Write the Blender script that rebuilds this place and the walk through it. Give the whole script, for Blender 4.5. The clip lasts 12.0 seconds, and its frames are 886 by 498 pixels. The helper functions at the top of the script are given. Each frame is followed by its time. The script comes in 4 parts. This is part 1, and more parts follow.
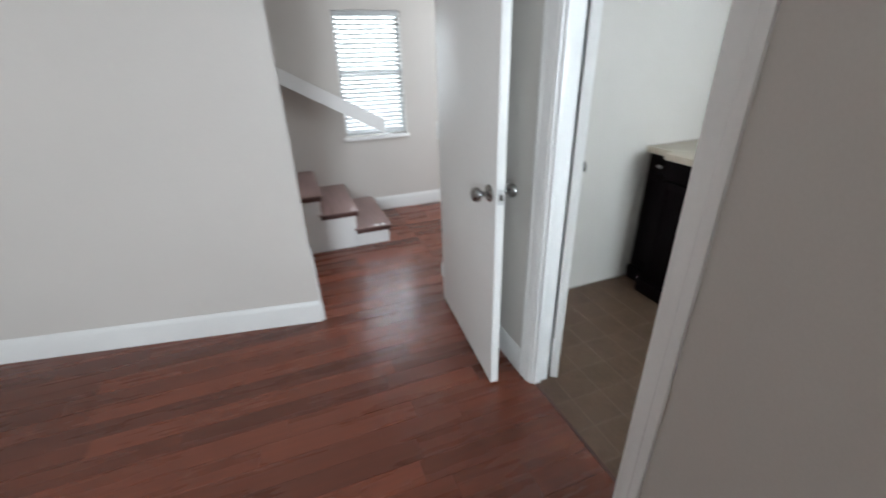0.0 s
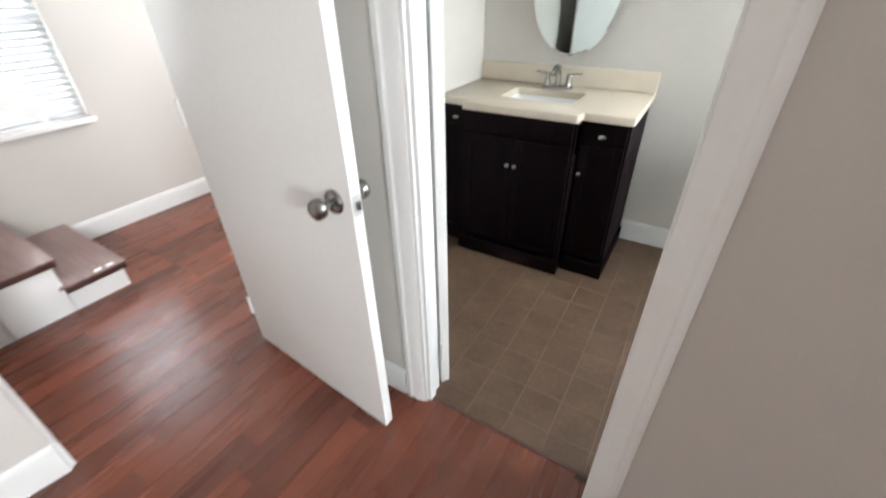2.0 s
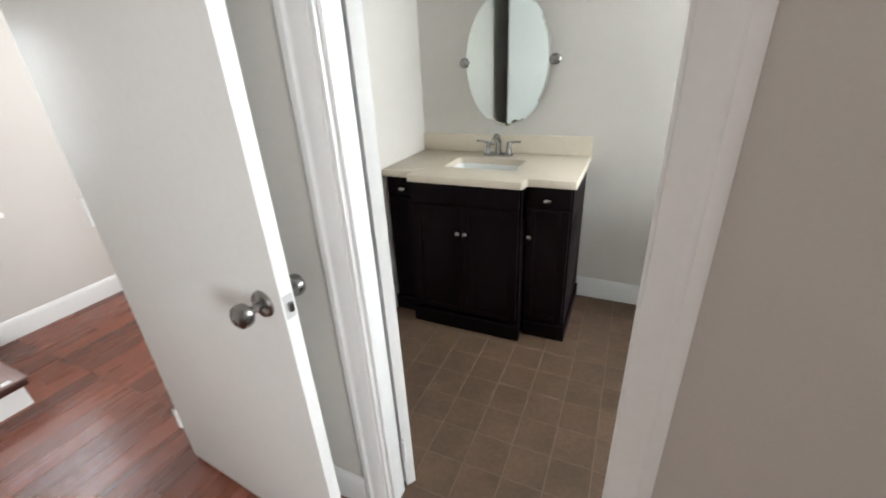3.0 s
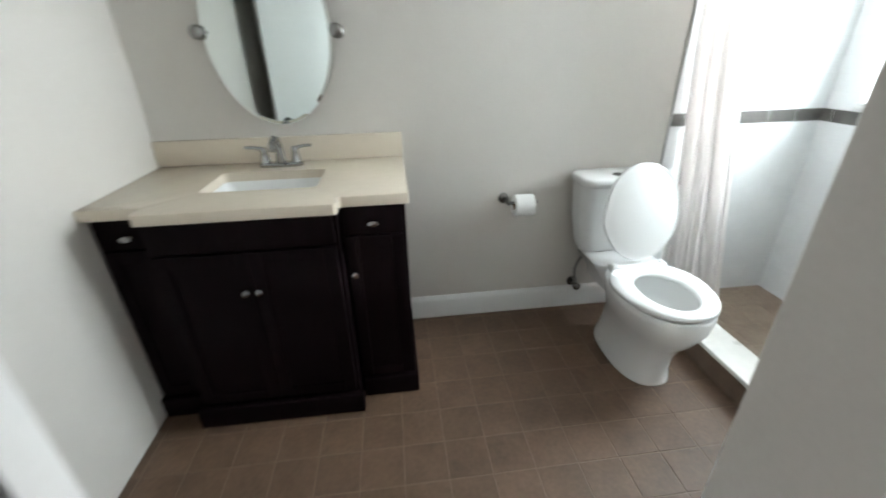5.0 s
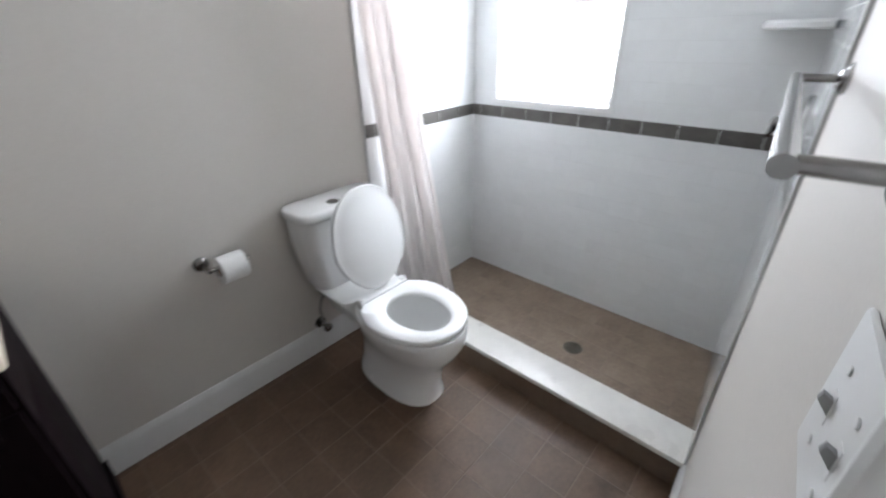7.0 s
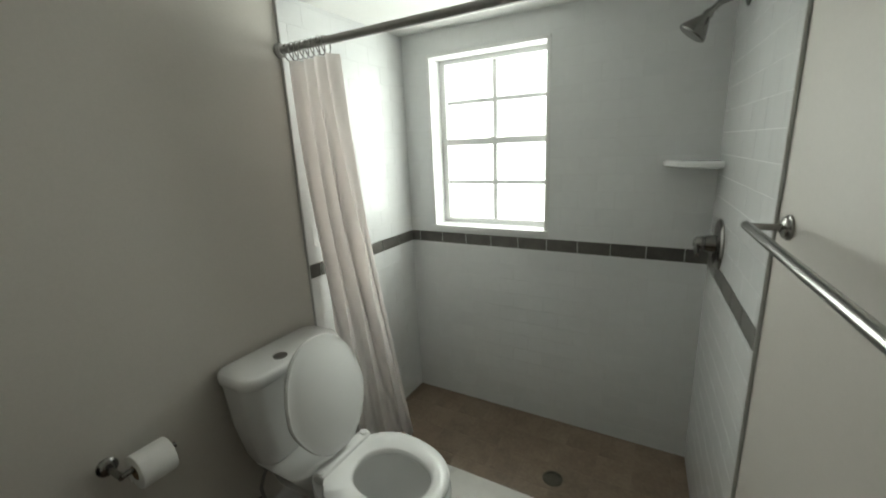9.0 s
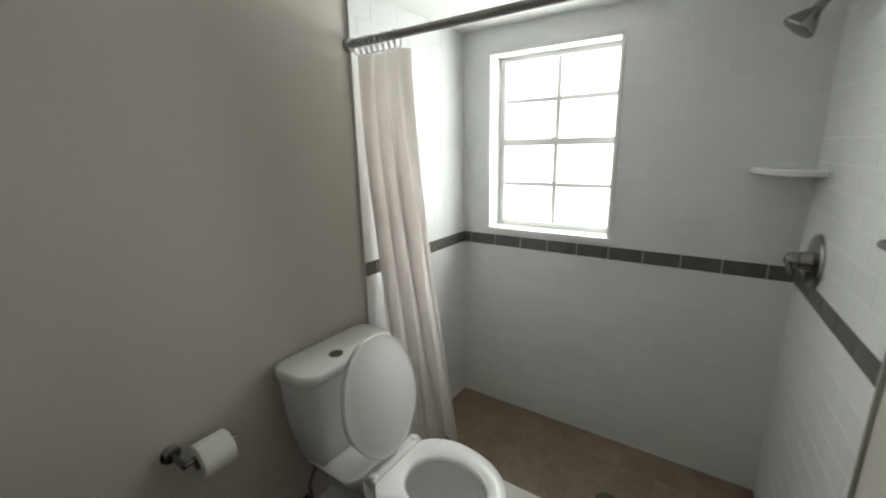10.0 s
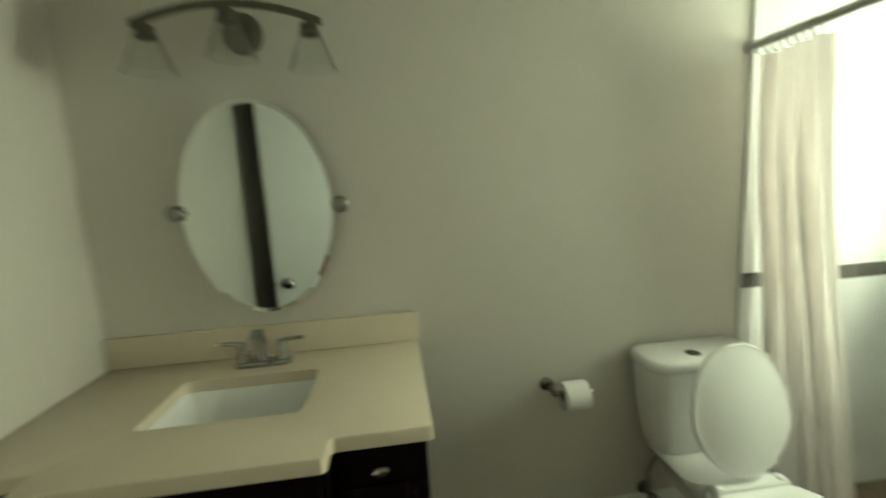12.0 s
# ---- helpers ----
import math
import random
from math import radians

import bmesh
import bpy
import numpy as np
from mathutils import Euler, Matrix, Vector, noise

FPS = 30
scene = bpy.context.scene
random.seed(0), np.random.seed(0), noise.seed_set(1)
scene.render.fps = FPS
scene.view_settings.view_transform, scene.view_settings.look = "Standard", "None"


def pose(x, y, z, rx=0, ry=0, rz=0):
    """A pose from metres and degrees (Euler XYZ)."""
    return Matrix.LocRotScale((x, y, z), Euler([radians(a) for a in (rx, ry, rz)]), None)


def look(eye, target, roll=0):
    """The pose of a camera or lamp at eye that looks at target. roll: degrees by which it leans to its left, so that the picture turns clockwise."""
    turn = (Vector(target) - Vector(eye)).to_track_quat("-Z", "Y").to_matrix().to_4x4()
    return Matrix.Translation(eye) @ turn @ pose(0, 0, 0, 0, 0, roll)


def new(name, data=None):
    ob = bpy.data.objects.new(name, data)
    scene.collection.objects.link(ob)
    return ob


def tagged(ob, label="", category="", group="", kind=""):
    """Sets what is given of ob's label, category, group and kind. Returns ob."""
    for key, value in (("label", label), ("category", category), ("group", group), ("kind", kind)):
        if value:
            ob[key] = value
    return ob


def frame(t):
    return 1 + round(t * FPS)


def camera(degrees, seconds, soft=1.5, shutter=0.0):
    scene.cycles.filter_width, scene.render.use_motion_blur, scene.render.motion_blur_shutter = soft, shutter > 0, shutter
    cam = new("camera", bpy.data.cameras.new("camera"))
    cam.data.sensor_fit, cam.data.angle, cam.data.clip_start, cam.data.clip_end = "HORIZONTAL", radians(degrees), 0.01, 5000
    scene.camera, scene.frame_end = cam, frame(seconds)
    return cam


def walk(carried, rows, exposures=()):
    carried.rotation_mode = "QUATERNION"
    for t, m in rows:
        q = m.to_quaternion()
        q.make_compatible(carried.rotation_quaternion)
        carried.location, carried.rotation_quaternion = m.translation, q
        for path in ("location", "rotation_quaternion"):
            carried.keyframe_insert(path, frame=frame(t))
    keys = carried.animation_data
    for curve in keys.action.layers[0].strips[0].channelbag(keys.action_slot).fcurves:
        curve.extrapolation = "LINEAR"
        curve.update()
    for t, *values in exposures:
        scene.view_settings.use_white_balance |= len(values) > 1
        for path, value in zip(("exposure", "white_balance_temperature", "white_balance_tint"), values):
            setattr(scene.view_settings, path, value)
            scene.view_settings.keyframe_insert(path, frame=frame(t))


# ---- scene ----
cam = camera(95.0, 12.0, soft=1.8, shutter=0.6)
PATH = [
    (0, (1.188, -0.923, 1.380), (-0.420, -0.336, 0.555), -1.8),
    (0.5, (1.013, -0.947, 1.318), (-0.347, -0.007, 0.381), -0.1),
    (1, (0.859, -0.945, 1.294), (-0.262, 0.173, 0.242), 0.3),
    (1.5, (0.718, -0.926, 1.301), (-0.233, 0.279, 0.181), -0.9),
    (2, (0.595, -0.888, 1.351), (-0.257, 0.460, 0.319), -1.3),
    (2.5, (0.587, -0.828, 1.371), (-0.236, 0.652, 0.509), -2.3),
    (4.4, (0.398, -0.482, 1.310), (0.212, 1.230, 0.520), -1.4),
    (5, (0.335, -0.239, 1.273), (0.532, 1.458, 0.440), -1.2),
    (5.5, (0.335, -0.096, 1.266), (0.845, 1.517, 0.402), -1.8),
    (6, (0.370, -0.029, 1.284), (1.170, 1.443, 0.403), -1.4),
    (6.5, (0.422, 0.007, 1.303), (1.462, 1.313, 0.396), -1.4),
    (7, (0.500, 0.075, 1.340), (1.735, 1.215, 0.451), -1.4),
    (7.5, (0.448, 0.152, 1.372), (1.934, 1.021, 0.567), -0.6),
    (9.5, (0.502, 0.322, 1.449), (2.087, 1.288, 1.043), -2.2),
    (10, (0.485, 0.390, 1.440), (2.005, 1.435, 0.986), -1.1),
    (10.5, (0.485, 0.421, 1.425), (1.923, 1.566, 0.944), -0.4),
    (11, (0.431, 0.394, 1.411), (1.639, 1.783, 0.937), -0.7),
    (11.5, (0.361, 0.311, 1.373), (1.076, 2.031, 0.998), -2.4),
    (11.7, (0.330, 0.293, 1.381), (0.874, 2.076, 1.012), -2.4),
    (12, (0.325, 0.187, 1.388), (0.537, 2.053, 1.098), -3.3),
]
HALL_FILL_W = 29.0
BATH_W, BED_W, HALL_W = 39.0, 70.0, 10.5
BATH_DOOR, MIRROR_TILT, MIRROR_TURN = 146.5, 0.0, -1.9
BAR_X0, BAR_X1, BAR_Z = 0.864, 1.525, 1.257
SWITCH = (0.770, 1.128)
# seconds, stops, kelvin, tint
EXPO = [(0, 0.36, 5950, 6), (0.5, 0.42, 6050, 8), (1.0, 0.72, 6150, 8), (1.5, 1.02, 6200, 8), (2.0, 1.04, 6300, 8), (2.7, 0.86, 6400, 8), (4.5, 0.73, 6150, 3), (5.5, 0.45, 6250, 9), (6.5, 0.27, 6200, 13), (7.0, 0.08, 6150, 14), (7.5, -0.42, 5950, 8),
        (9.3, -1.30, 7150, 1), (9.8, -1.12, 6850, 8), (10.5, -1.16, 7450, -8), (11.0, -1.10, 6900, 7), (11.5, -1.36, 6950, 13), (11.8, -0.78, 8450, -16), (12, -0.42, 8800, -20)]
walk(cam, [(t, look(e, g, r)) for t, e, g, r in PATH],
     exposures=EXPO)

# ---- world, sun, window light and hall fill light ----
world = bpy.data.worlds.new("world")
scene.world = world
world.use_nodes = True
sky = world.node_tree.nodes.new("ShaderNodeTexSky")
sky.sky_type, sky.sun_disc = "NISHITA", False
sky.sun_elevation, sky.sun_rotation = radians(48), radians(200)
world.node_tree.links.new(sky.outputs[0], world.node_tree.nodes["Background"].inputs[0])
world.node_tree.nodes["Background"].inputs[1].default_value = 0.1
sun_lamp = new("sun", bpy.data.lights.new("sun", "SUN"))
sun_lamp.data.energy, sun_lamp.data.angle, sun_lamp.data.color = 2.5, radians(0.5), (1, 0.95, 0.88)
sun_lamp.rotation_euler = (radians(42), 0, radians(-160))


def area_lamp(name, place, target, width, height, watts, colour, spread=180):
    data = bpy.data.lights.new(name, "AREA")
    data.shape, data.size, data.size_y, data.energy, data.color = "RECTANGLE", width, height, watts, colour
    data.spread = radians(spread)
    ob = new(name, data)
    ob.matrix_world = look(place, target)
    return ob


area_lamp("daylight_bath_window", (2.556, 1.09, 1.46), (0, 1.09, 1.46), 0.62, 0.84, BATH_W, (0.915, 0.965, 1.0), 165)
area_lamp("daylight_bedroom_window", (3.36, -1.9, 1.5), (0, -1.8, 0.75), 0.78, 1.18, BED_W, (0.95, 0.98, 1.0), 160)
# unseen fill lamp, added to brighten the hall; no such window is known
area_lamp("fill_hall_north", (-1.85, 1.81, 1.45), (-1.85, 0, 1.45), 0.80, 1.08, HALL_FILL_W, (0.98, 0.985, 1.0))
area_lamp("daylight_hall_window", (-2.735, -0.17, 1.235), (0, -0.17, 1.235), 0.60, 1.02, HALL_W, (0.97, 0.985, 1.0))


# ---- materials ----
def material(name, colour, rough=0.5, metal=0.0, vary=0.08, scale=6.0, fine=90.0, bump=0.05, piece=0.0,
             coat=0.0, spec=0.5, stretch=(1, 1, 1), second=None, translucent=0.0, rough_vary=0.1):
    """Painted, wooden, stone or metal surface: blotches, fine grain and relief at real-world size."""
    m = bpy.data.materials.new(name)
    m.use_nodes = True
    n, l = m.node_tree.nodes, m.node_tree.links
    b = n["Principled BSDF"]
    b.inputs["Metallic"].default_value = metal
    b.inputs["Coat Weight"].default_value = coat
    b.inputs["Coat Roughness"].default_value = 0.12
    b.inputs["Specular IOR Level"].default_value = spec
    geo = n.new("ShaderNodeNewGeometry")
    mapping = n.new("ShaderNodeMapping")
    mapping.inputs["Scale"].default_value = stretch
    l.new(geo.outputs["Position"], mapping.inputs["Vector"])
    info = n.new("ShaderNodeObjectInfo")
    if piece:
        shift = n.new("ShaderNodeVectorMath")
        shift.operation = "MULTIPLY_ADD"
        shift.inputs[1].default_value = (1, 1, 1)
        spread = n.new("ShaderNodeMath")
        spread.operation = "MULTIPLY"
        spread.inputs[1].default_value = 37.0
        l.new(info.outputs["Random"], spread.inputs[0])
        l.new(mapping.outputs[0], shift.inputs[0])
        l.new(spread.outputs[0], shift.inputs[2])
        vec = shift.outputs[0]
    else:
        vec = mapping.outputs[0]

    def noise_node(s, detail):
        x = n.new("ShaderNodeTexNoise")
        x.inputs["Scale"].default_value, x.inputs["Detail"].default_value = s, detail
        l.new(vec, x.inputs["Vector"])
        return x.outputs["Fac"]

    big, small = noise_node(scale, 4.0), noise_node(fine, 3.0)
    ramp = n.new("ShaderNodeValToRGB")
    c2 = second or tuple(c * (1 - 2.2 * vary) for c in colour)
    c1 = colour if second else tuple(min(1, c * (1 + vary)) for c in colour)
    ramp.color_ramp.elements[0].color, ramp.color_ramp.elements[1].color = (*c2, 1), (*c1, 1)
    ramp.color_ramp.elements[0].position, ramp.color_ramp.elements[1].position = 0.3, 0.7
    mixf = n.new("ShaderNodeMath")
    mixf.operation = "MULTIPLY_ADD"
    mixf.inputs[1].default_value = 0.35
    l.new(small, mixf.inputs[0])
    part_big = n.new("ShaderNodeMath")
    part_big.operation = "MULTIPLY"
    part_big.inputs[1].default_value = 0.65
    l.new(big, part_big.inputs[0])
    l.new(part_big.outputs[0], mixf.inputs[2])
    l.new(mixf.outputs[0], ramp.inputs["Fac"])
    colour_out = ramp.outputs["Color"]
    if piece:
        hsv = n.new("ShaderNodeHueSaturation")
        rng = n.new("ShaderNodeMapRange")
        rng.inputs["To Min"].default_value, rng.inputs["To Max"].default_value = 1 - piece, 1 + piece
        l.new(info.outputs["Random"], rng.inputs["Value"])
        l.new(rng.outputs[0], hsv.inputs["Value"])
        l.new(colour_out, hsv.inputs["Color"])
        colour_out = hsv.outputs["Color"]
    l.new(colour_out, b.inputs["Base Color"])
    rr = n.new("ShaderNodeMapRange")
    rr.inputs["To Min"].default_value, rr.inputs["To Max"].default_value = max(0.02, rough - rough_vary * rough), min(1, rough + rough_vary)
    l.new(big, rr.inputs["Value"])
    l.new(rr.outputs[0], b.inputs["Roughness"])
    if bump:
        bp = n.new("ShaderNodeBump")
        bp.inputs["Strength"].default_value, bp.inputs["Distance"].default_value = bump, 0.004
        l.new(mixf.outputs[0], bp.inputs["Height"])
        l.new(bp.outputs[0], b.inputs["Normal"])
    if translucent:
        tr, mx = n.new("ShaderNodeBsdfTranslucent"), n.new("ShaderNodeMixShader")
        l.new(colour_out, tr.inputs["Color"])
        mx.inputs[0].default_value = translucent
        l.new(b.outputs[0], mx.inputs[1])
        l.new(tr.outputs[0], mx.inputs[2])
        l.new(mx.outputs[0], n["Material Output"].inputs["Surface"])
    return m


PAINT_BED = material("bedroom_wall_paint", (0.54, 0.51, 0.475), 0.55, vary=0.03, scale=1.6, fine=140, bump=0.12)
PAINT_BATH = material("bath_wall_paint", (0.605, 0.572, 0.528), 0.5, vary=0.03, scale=1.6, fine=140, bump=0.12)
CEILING_PAINT = material("ceiling_paint", (0.80, 0.80, 0.78), 0.8, vary=0.02, scale=2, fine=60, bump=0.25)
BASE = material("baseboard_paint", (0.69, 0.685, 0.67), 0.4, vary=0.03, scale=3, fine=70, bump=0.05)
TRIM = material("semi_gloss_white_trim", (0.82, 0.82, 0.81), 0.32, vary=0.02, scale=3, fine=70, bump=0.04)
DOOR_PAINT = material("door_paint", (0.78, 0.775, 0.755), 0.35, vary=0.025, scale=1.6, fine=60, bump=0.06)
WOOD = material("reddish_brown_laminate", (0.165, 0.044, 0.021), 0.24, vary=0.3, scale=2.2, fine=14, bump=0.01, piece=0.32,
                stretch=(7, 0.6, 7), second=(0.108, 0.029, 0.014), coat=0.0, spec=0.55)
WOOD_GAP = material("dark_floor_bed", (0.03, 0.012, 0.008), 0.6, bump=0)
TILE_FLOOR = material("taupe_floor_tile", (0.118, 0.071, 0.044), 0.48, spec=0.4, vary=0.2, scale=7, fine=60, bump=0.05, piece=0.05)
TILE_SHOWER = material("mottled_tan_shower_tile", (0.29, 0.225, 0.165), 0.45, second=(0.165, 0.112, 0.08), scale=7, fine=60, bump=0.05, piece=0.04)
GROUT_SHOWER = material("tan_shower_grout", (0.27, 0.21, 0.16), 0.85, vary=0.12, scale=14, fine=200, bump=0.2)
GROUT_FLOOR = material("pale_floor_grout", (0.168, 0.115, 0.080), 0.85, vary=0.12, scale=14, fine=200, bump=0.2)
TILE_WHITE = material("glazed_white_tile", (0.80, 0.81, 0.81), 0.05, vary=0.02, scale=3, fine=30, bump=0.005, piece=0.012, rough_vary=0.03)
GROUT_WHITE = material("white_grout", (0.76, 0.765, 0.76), 0.8, vary=0.05, scale=20, fine=200, bump=0.1)
TILE_GREY = material("grey_brown_band_tile", (0.115, 0.107, 0.098), 0.3, vary=0.18, scale=14, fine=120, bump=0.05, piece=0.1)
CURB_TOP = material("white_marble_curb", (0.76, 0.74, 0.70), 0.25, vary=0.05, scale=5, fine=30, bump=0.02)
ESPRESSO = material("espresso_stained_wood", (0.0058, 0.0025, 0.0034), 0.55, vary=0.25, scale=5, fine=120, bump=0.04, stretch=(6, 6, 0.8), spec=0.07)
CREAM = material("cream_cultured_marble", (0.63, 0.555, 0.45), 0.25, vary=0.015, scale=30, fine=300, bump=0.005, rough_vary=0.02)
PORCELAIN = material("white_porcelain", (0.80, 0.80, 0.79), 0.09, vary=0.012, scale=3, fine=20, bump=0.004, rough_vary=0.02)
SEAT_PLASTIC = material("white_seat_plastic", (0.84, 0.84, 0.83), 0.2, vary=0.01, scale=3, fine=20, bump=0.004)
CHROME = material("polished_chrome", (0.36, 0.355, 0.35), 0.12, metal=1.0, vary=0.02, scale=20, fine=200, bump=0)
NICKEL = material("brushed_nickel", (0.28, 0.272, 0.262), 0.22, metal=1.0, vary=0.02, scale=20, fine=300, bump=0, rough_vary=0.02)
BRONZE = material("dark_bronze_metal", (0.13, 0.12, 0.095), 0.36, metal=0.9, vary=0.1, scale=20, fine=200, bump=0.02)
DARK = material("dark_hole_shade", (0.02, 0.02, 0.02), 0.6, vary=0.05, bump=0)
CURTAIN = material("off_white_curtain_cloth", (0.89, 0.86, 0.845), 0.85, vary=0.03, scale=8, fine=500, bump=0.08, translucent=0.66)
PAPER = material("soft_white_paper", (0.84, 0.83, 0.81), 0.9, vary=0.02, scale=30, fine=300, bump=0.15)
CARD = material("brown_cardboard", (0.24, 0.16, 0.10), 0.85, vary=0.08, bump=0.1)
BLIND = material("white_vinyl_blind", (0.52, 0.53, 0.535), 0.5, vary=0.02, bump=0.02, translucent=0.18)
TREAD = material("mauve_brown_stair_tread", (0.26, 0.165, 0.15), 0.3, vary=0.2, scale=5, fine=60, bump=0.03, stretch=(0.8, 8, 8))
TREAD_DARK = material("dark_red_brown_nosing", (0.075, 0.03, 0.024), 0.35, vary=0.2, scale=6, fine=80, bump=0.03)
METAL_TRIM = material("grey_tile_edge_metal", (0.55, 0.55, 0.54), 0.4, metal=0.3, vary=0.05, bump=0.02)
PLASTIC = material("white_switch_plastic", (0.70, 0.70, 0.685), 0.35, vary=0.01, bump=0)
TOGGLE = material("worn_grey_toggle", (0.24, 0.235, 0.23), 0.4, vary=0.05, bump=0)
ROD = material("grey_curtain_rod_metal", (0.34, 0.33, 0.32), 0.42, metal=0.4, vary=0.05, scale=12, fine=200, bump=0)
HOSE = material("braided_steel_hose", (0.35, 0.34, 0.32), 0.4, metal=0.8, vary=0.2, scale=120, fine=500, bump=0.3)
GROUND = material("dry_lawn", (0.09, 0.10, 0.05), 0.9, vary=0.25, scale=1, fine=20, bump=0.2)


def clear(name, colour, rough, ior=1.45):
    m = bpy.data.materials.new(name)
    m.use_nodes = True
    b = m.node_tree.nodes["Principled BSDF"]
    b.inputs["Base Color"].default_value, b.inputs["Roughness"].default_value = (*colour, 1), rough
    b.inputs["Transmission Weight"].default_value, b.inputs["IOR"].default_value = 1.0, ior
    return m


GLASS = clear("window_glass", (0.96, 0.98, 0.97), 0.0)
SHADE_GLASS = clear("seeded_glass_shade", (0.93, 0.94, 0.92), 0.12)
MIRROR = bpy.data.materials.new("silvered_mirror")
MIRROR.use_nodes = True
MIRROR.node_tree.nodes["Principled BSDF"].inputs["Base Color"].default_value = (0.70, 0.745, 0.725, 1)
MIRROR.node_tree.nodes["Principled BSDF"].inputs["Metallic"].default_value = 1.0
MIRROR.node_tree.nodes["Principled BSDF"].inputs["Roughness"].default_value = 0.012

# ---- building helpers ----
BASES = {}


def thing(name, base, label, category, group="", kind=""):
    ob = new(name)
    ob.empty_display_size = 0.05
    ob.location = base
    BASES[ob] = Vector(base)
    return tagged(ob, label, category, group, kind)


def finish(bm, mat, name, smooth):
    me = bpy.data.meshes.new(name)
    bmesh.ops.recalc_face_normals(bm, faces=bm.faces)
    bm.to_mesh(me)
    bm.free()
    me.materials.append(mat)
    if smooth:
        me.polygons.foreach_set("use_smooth", [True] * len(me.polygons))
        me.set_sharp_from_angle(angle=radians(smooth))
    return me


def part(name, bm, mat, parent, label="", smooth=35):
    """One bmesh, in world coordinates, as one mesh under a thing or a part."""
    base = BASES[parent]
    bmesh.ops.translate(bm, vec=-base, verts=bm.verts)
    ob = new(name, finish(bm, mat, name, smooth))
    ob.parent = parent
    BASES[ob] = base
    return tagged(ob, label)


def single(name, bm, mat, label, category, group="", kind="", smooth=35):
    ob = new(name, finish(bm, mat, name, smooth))
    BASES[ob] = Vector((0, 0, 0))
    return tagged(ob, label, category, group, kind)


def box(x0, y0, z0, x1, y1, z1, bevel=0.0, segments=2, bm=None):
    out = bm or bmesh.new()
    made = bmesh.ops.create_cube(out, size=1.0)["verts"]
    for v in made:
        v.co = Vector(((x0 + x1) / 2 + v.co.x * (x1 - x0), (y0 + y1) / 2 + v.co.y * (y1 - y0), (z0 + z1) / 2 + v.co.z * (z1 - z0)))
    if bevel:
        edges = {e for v in made for e in v.link_edges}
        bmesh.ops.bevel(out, geom=list(edges), offset=bevel, segments=segments, affect="EDGES", profile=0.6)
    return out


def loft(rings, cap=True, closed=True, bm=None):
    """Skin over rings of equally many points."""
    out = bm or bmesh.new()
    rows = [[out.verts.new(p) for p in ring] for ring in rings]
    for a, b in zip(rows, rows[1:]):
        count = len(a)
        for i in range(count if closed else count - 1):
            j = (i + 1) % count
            out.faces.new((a[i], a[j], b[j], b[i]))
    if cap:
        out.faces.new(rows[0][::-1])
        out.faces.new(rows[-1])
    return out


def tube(points, radius, sides=12, bm=None):
    """Round bar along points; radius may be one number or one per point."""
    pts = [Vector(p) for p in points]
    rad = radius if isinstance(radius, (list, tuple)) else [radius] * len(pts)
    rings = []
    for i, p in enumerate(pts):
        d = (pts[min(i + 1, len(pts) - 1)] - pts[max(i - 1, 0)]).normalized()
        side = d.cross(Vector((0, 0, 1)) if abs(d.z) < 0.9 else Vector((1, 0, 0))).normalized()
        up = side.cross(d)
        rings.append([p + (side * math.cos(a) + up * math.sin(a)) * rad[i] for a in (2 * math.pi * k / sides for k in range(sides))])
    return loft(rings, bm=bm)


def turned(origin, axis, profile, sides=24, bm=None):
    """Lathe: profile rows of (distance along axis, radius)."""
    o, d = Vector(origin), Vector(axis).normalized()
    side = d.cross(Vector((0, 0, 1)) if abs(d.z) < 0.9 else Vector((1, 0, 0))).normalized()
    up = side.cross(d)
    rings = [[o + d * h + (side * math.cos(a) + up * math.sin(a)) * max(r, 0.0004) for a in (2 * math.pi * k / sides for k in range(sides))]
             for h, r in profile]
    return loft(rings, bm=bm)


def oval(cx, cy, z, back, front, half, count=40, power=2.0):
    """Egg outline in the plan: half-width, reach to the back (+y) and to the front (-y)."""
    ring = []
    for k in range(count):
        a = 2 * math.pi * k / count
        c, s = math.cos(a), math.sin(a)
        px = math.copysign(abs(c) ** (2 / power), c) * half
        py = math.copysign(abs(s) ** (2 / power), s) * (back if s > 0 else front)
        ring.append(Vector((cx + px, cy + py, z)))
    return ring


def round_rect(cx, cy, z, hx, hy, r, n=6):
    ring = []
    for sx, sy, a0 in ((1, 1, 0), (-1, 1, 90), (-1, -1, 180), (1, -1, 270)):
        for k in range(n + 1):
            a = radians(a0 + 90 * k / n)
            ring.append(Vector((cx + sx * (hx - r) + r * math.cos(a), cy + sy * (hy - r) + r * math.sin(a), z)))
    return ring


def piece_mesh(name, mat, chamfer=0.0015):
    """Unit tile in x and y, 1 high, with a softened face."""
    bm = bmesh.new()
    c = chamfer
    loft([[(-.5, -.5, 0), (.5, -.5, 0), (.5, .5, 0), (-.5, .5, 0)],
          [(-.5, -.5, .8), (.5, -.5, .8), (.5, .5, .8), (-.5, .5, .8)],
          [(-.5 + c, -.5 + c, 1), (.5 - c, -.5 + c, 1), (.5 - c, .5 - c, 1), (-.5 + c, .5 - c, 1)]], bm=bm)
    return finish(bm, mat, name, 0)


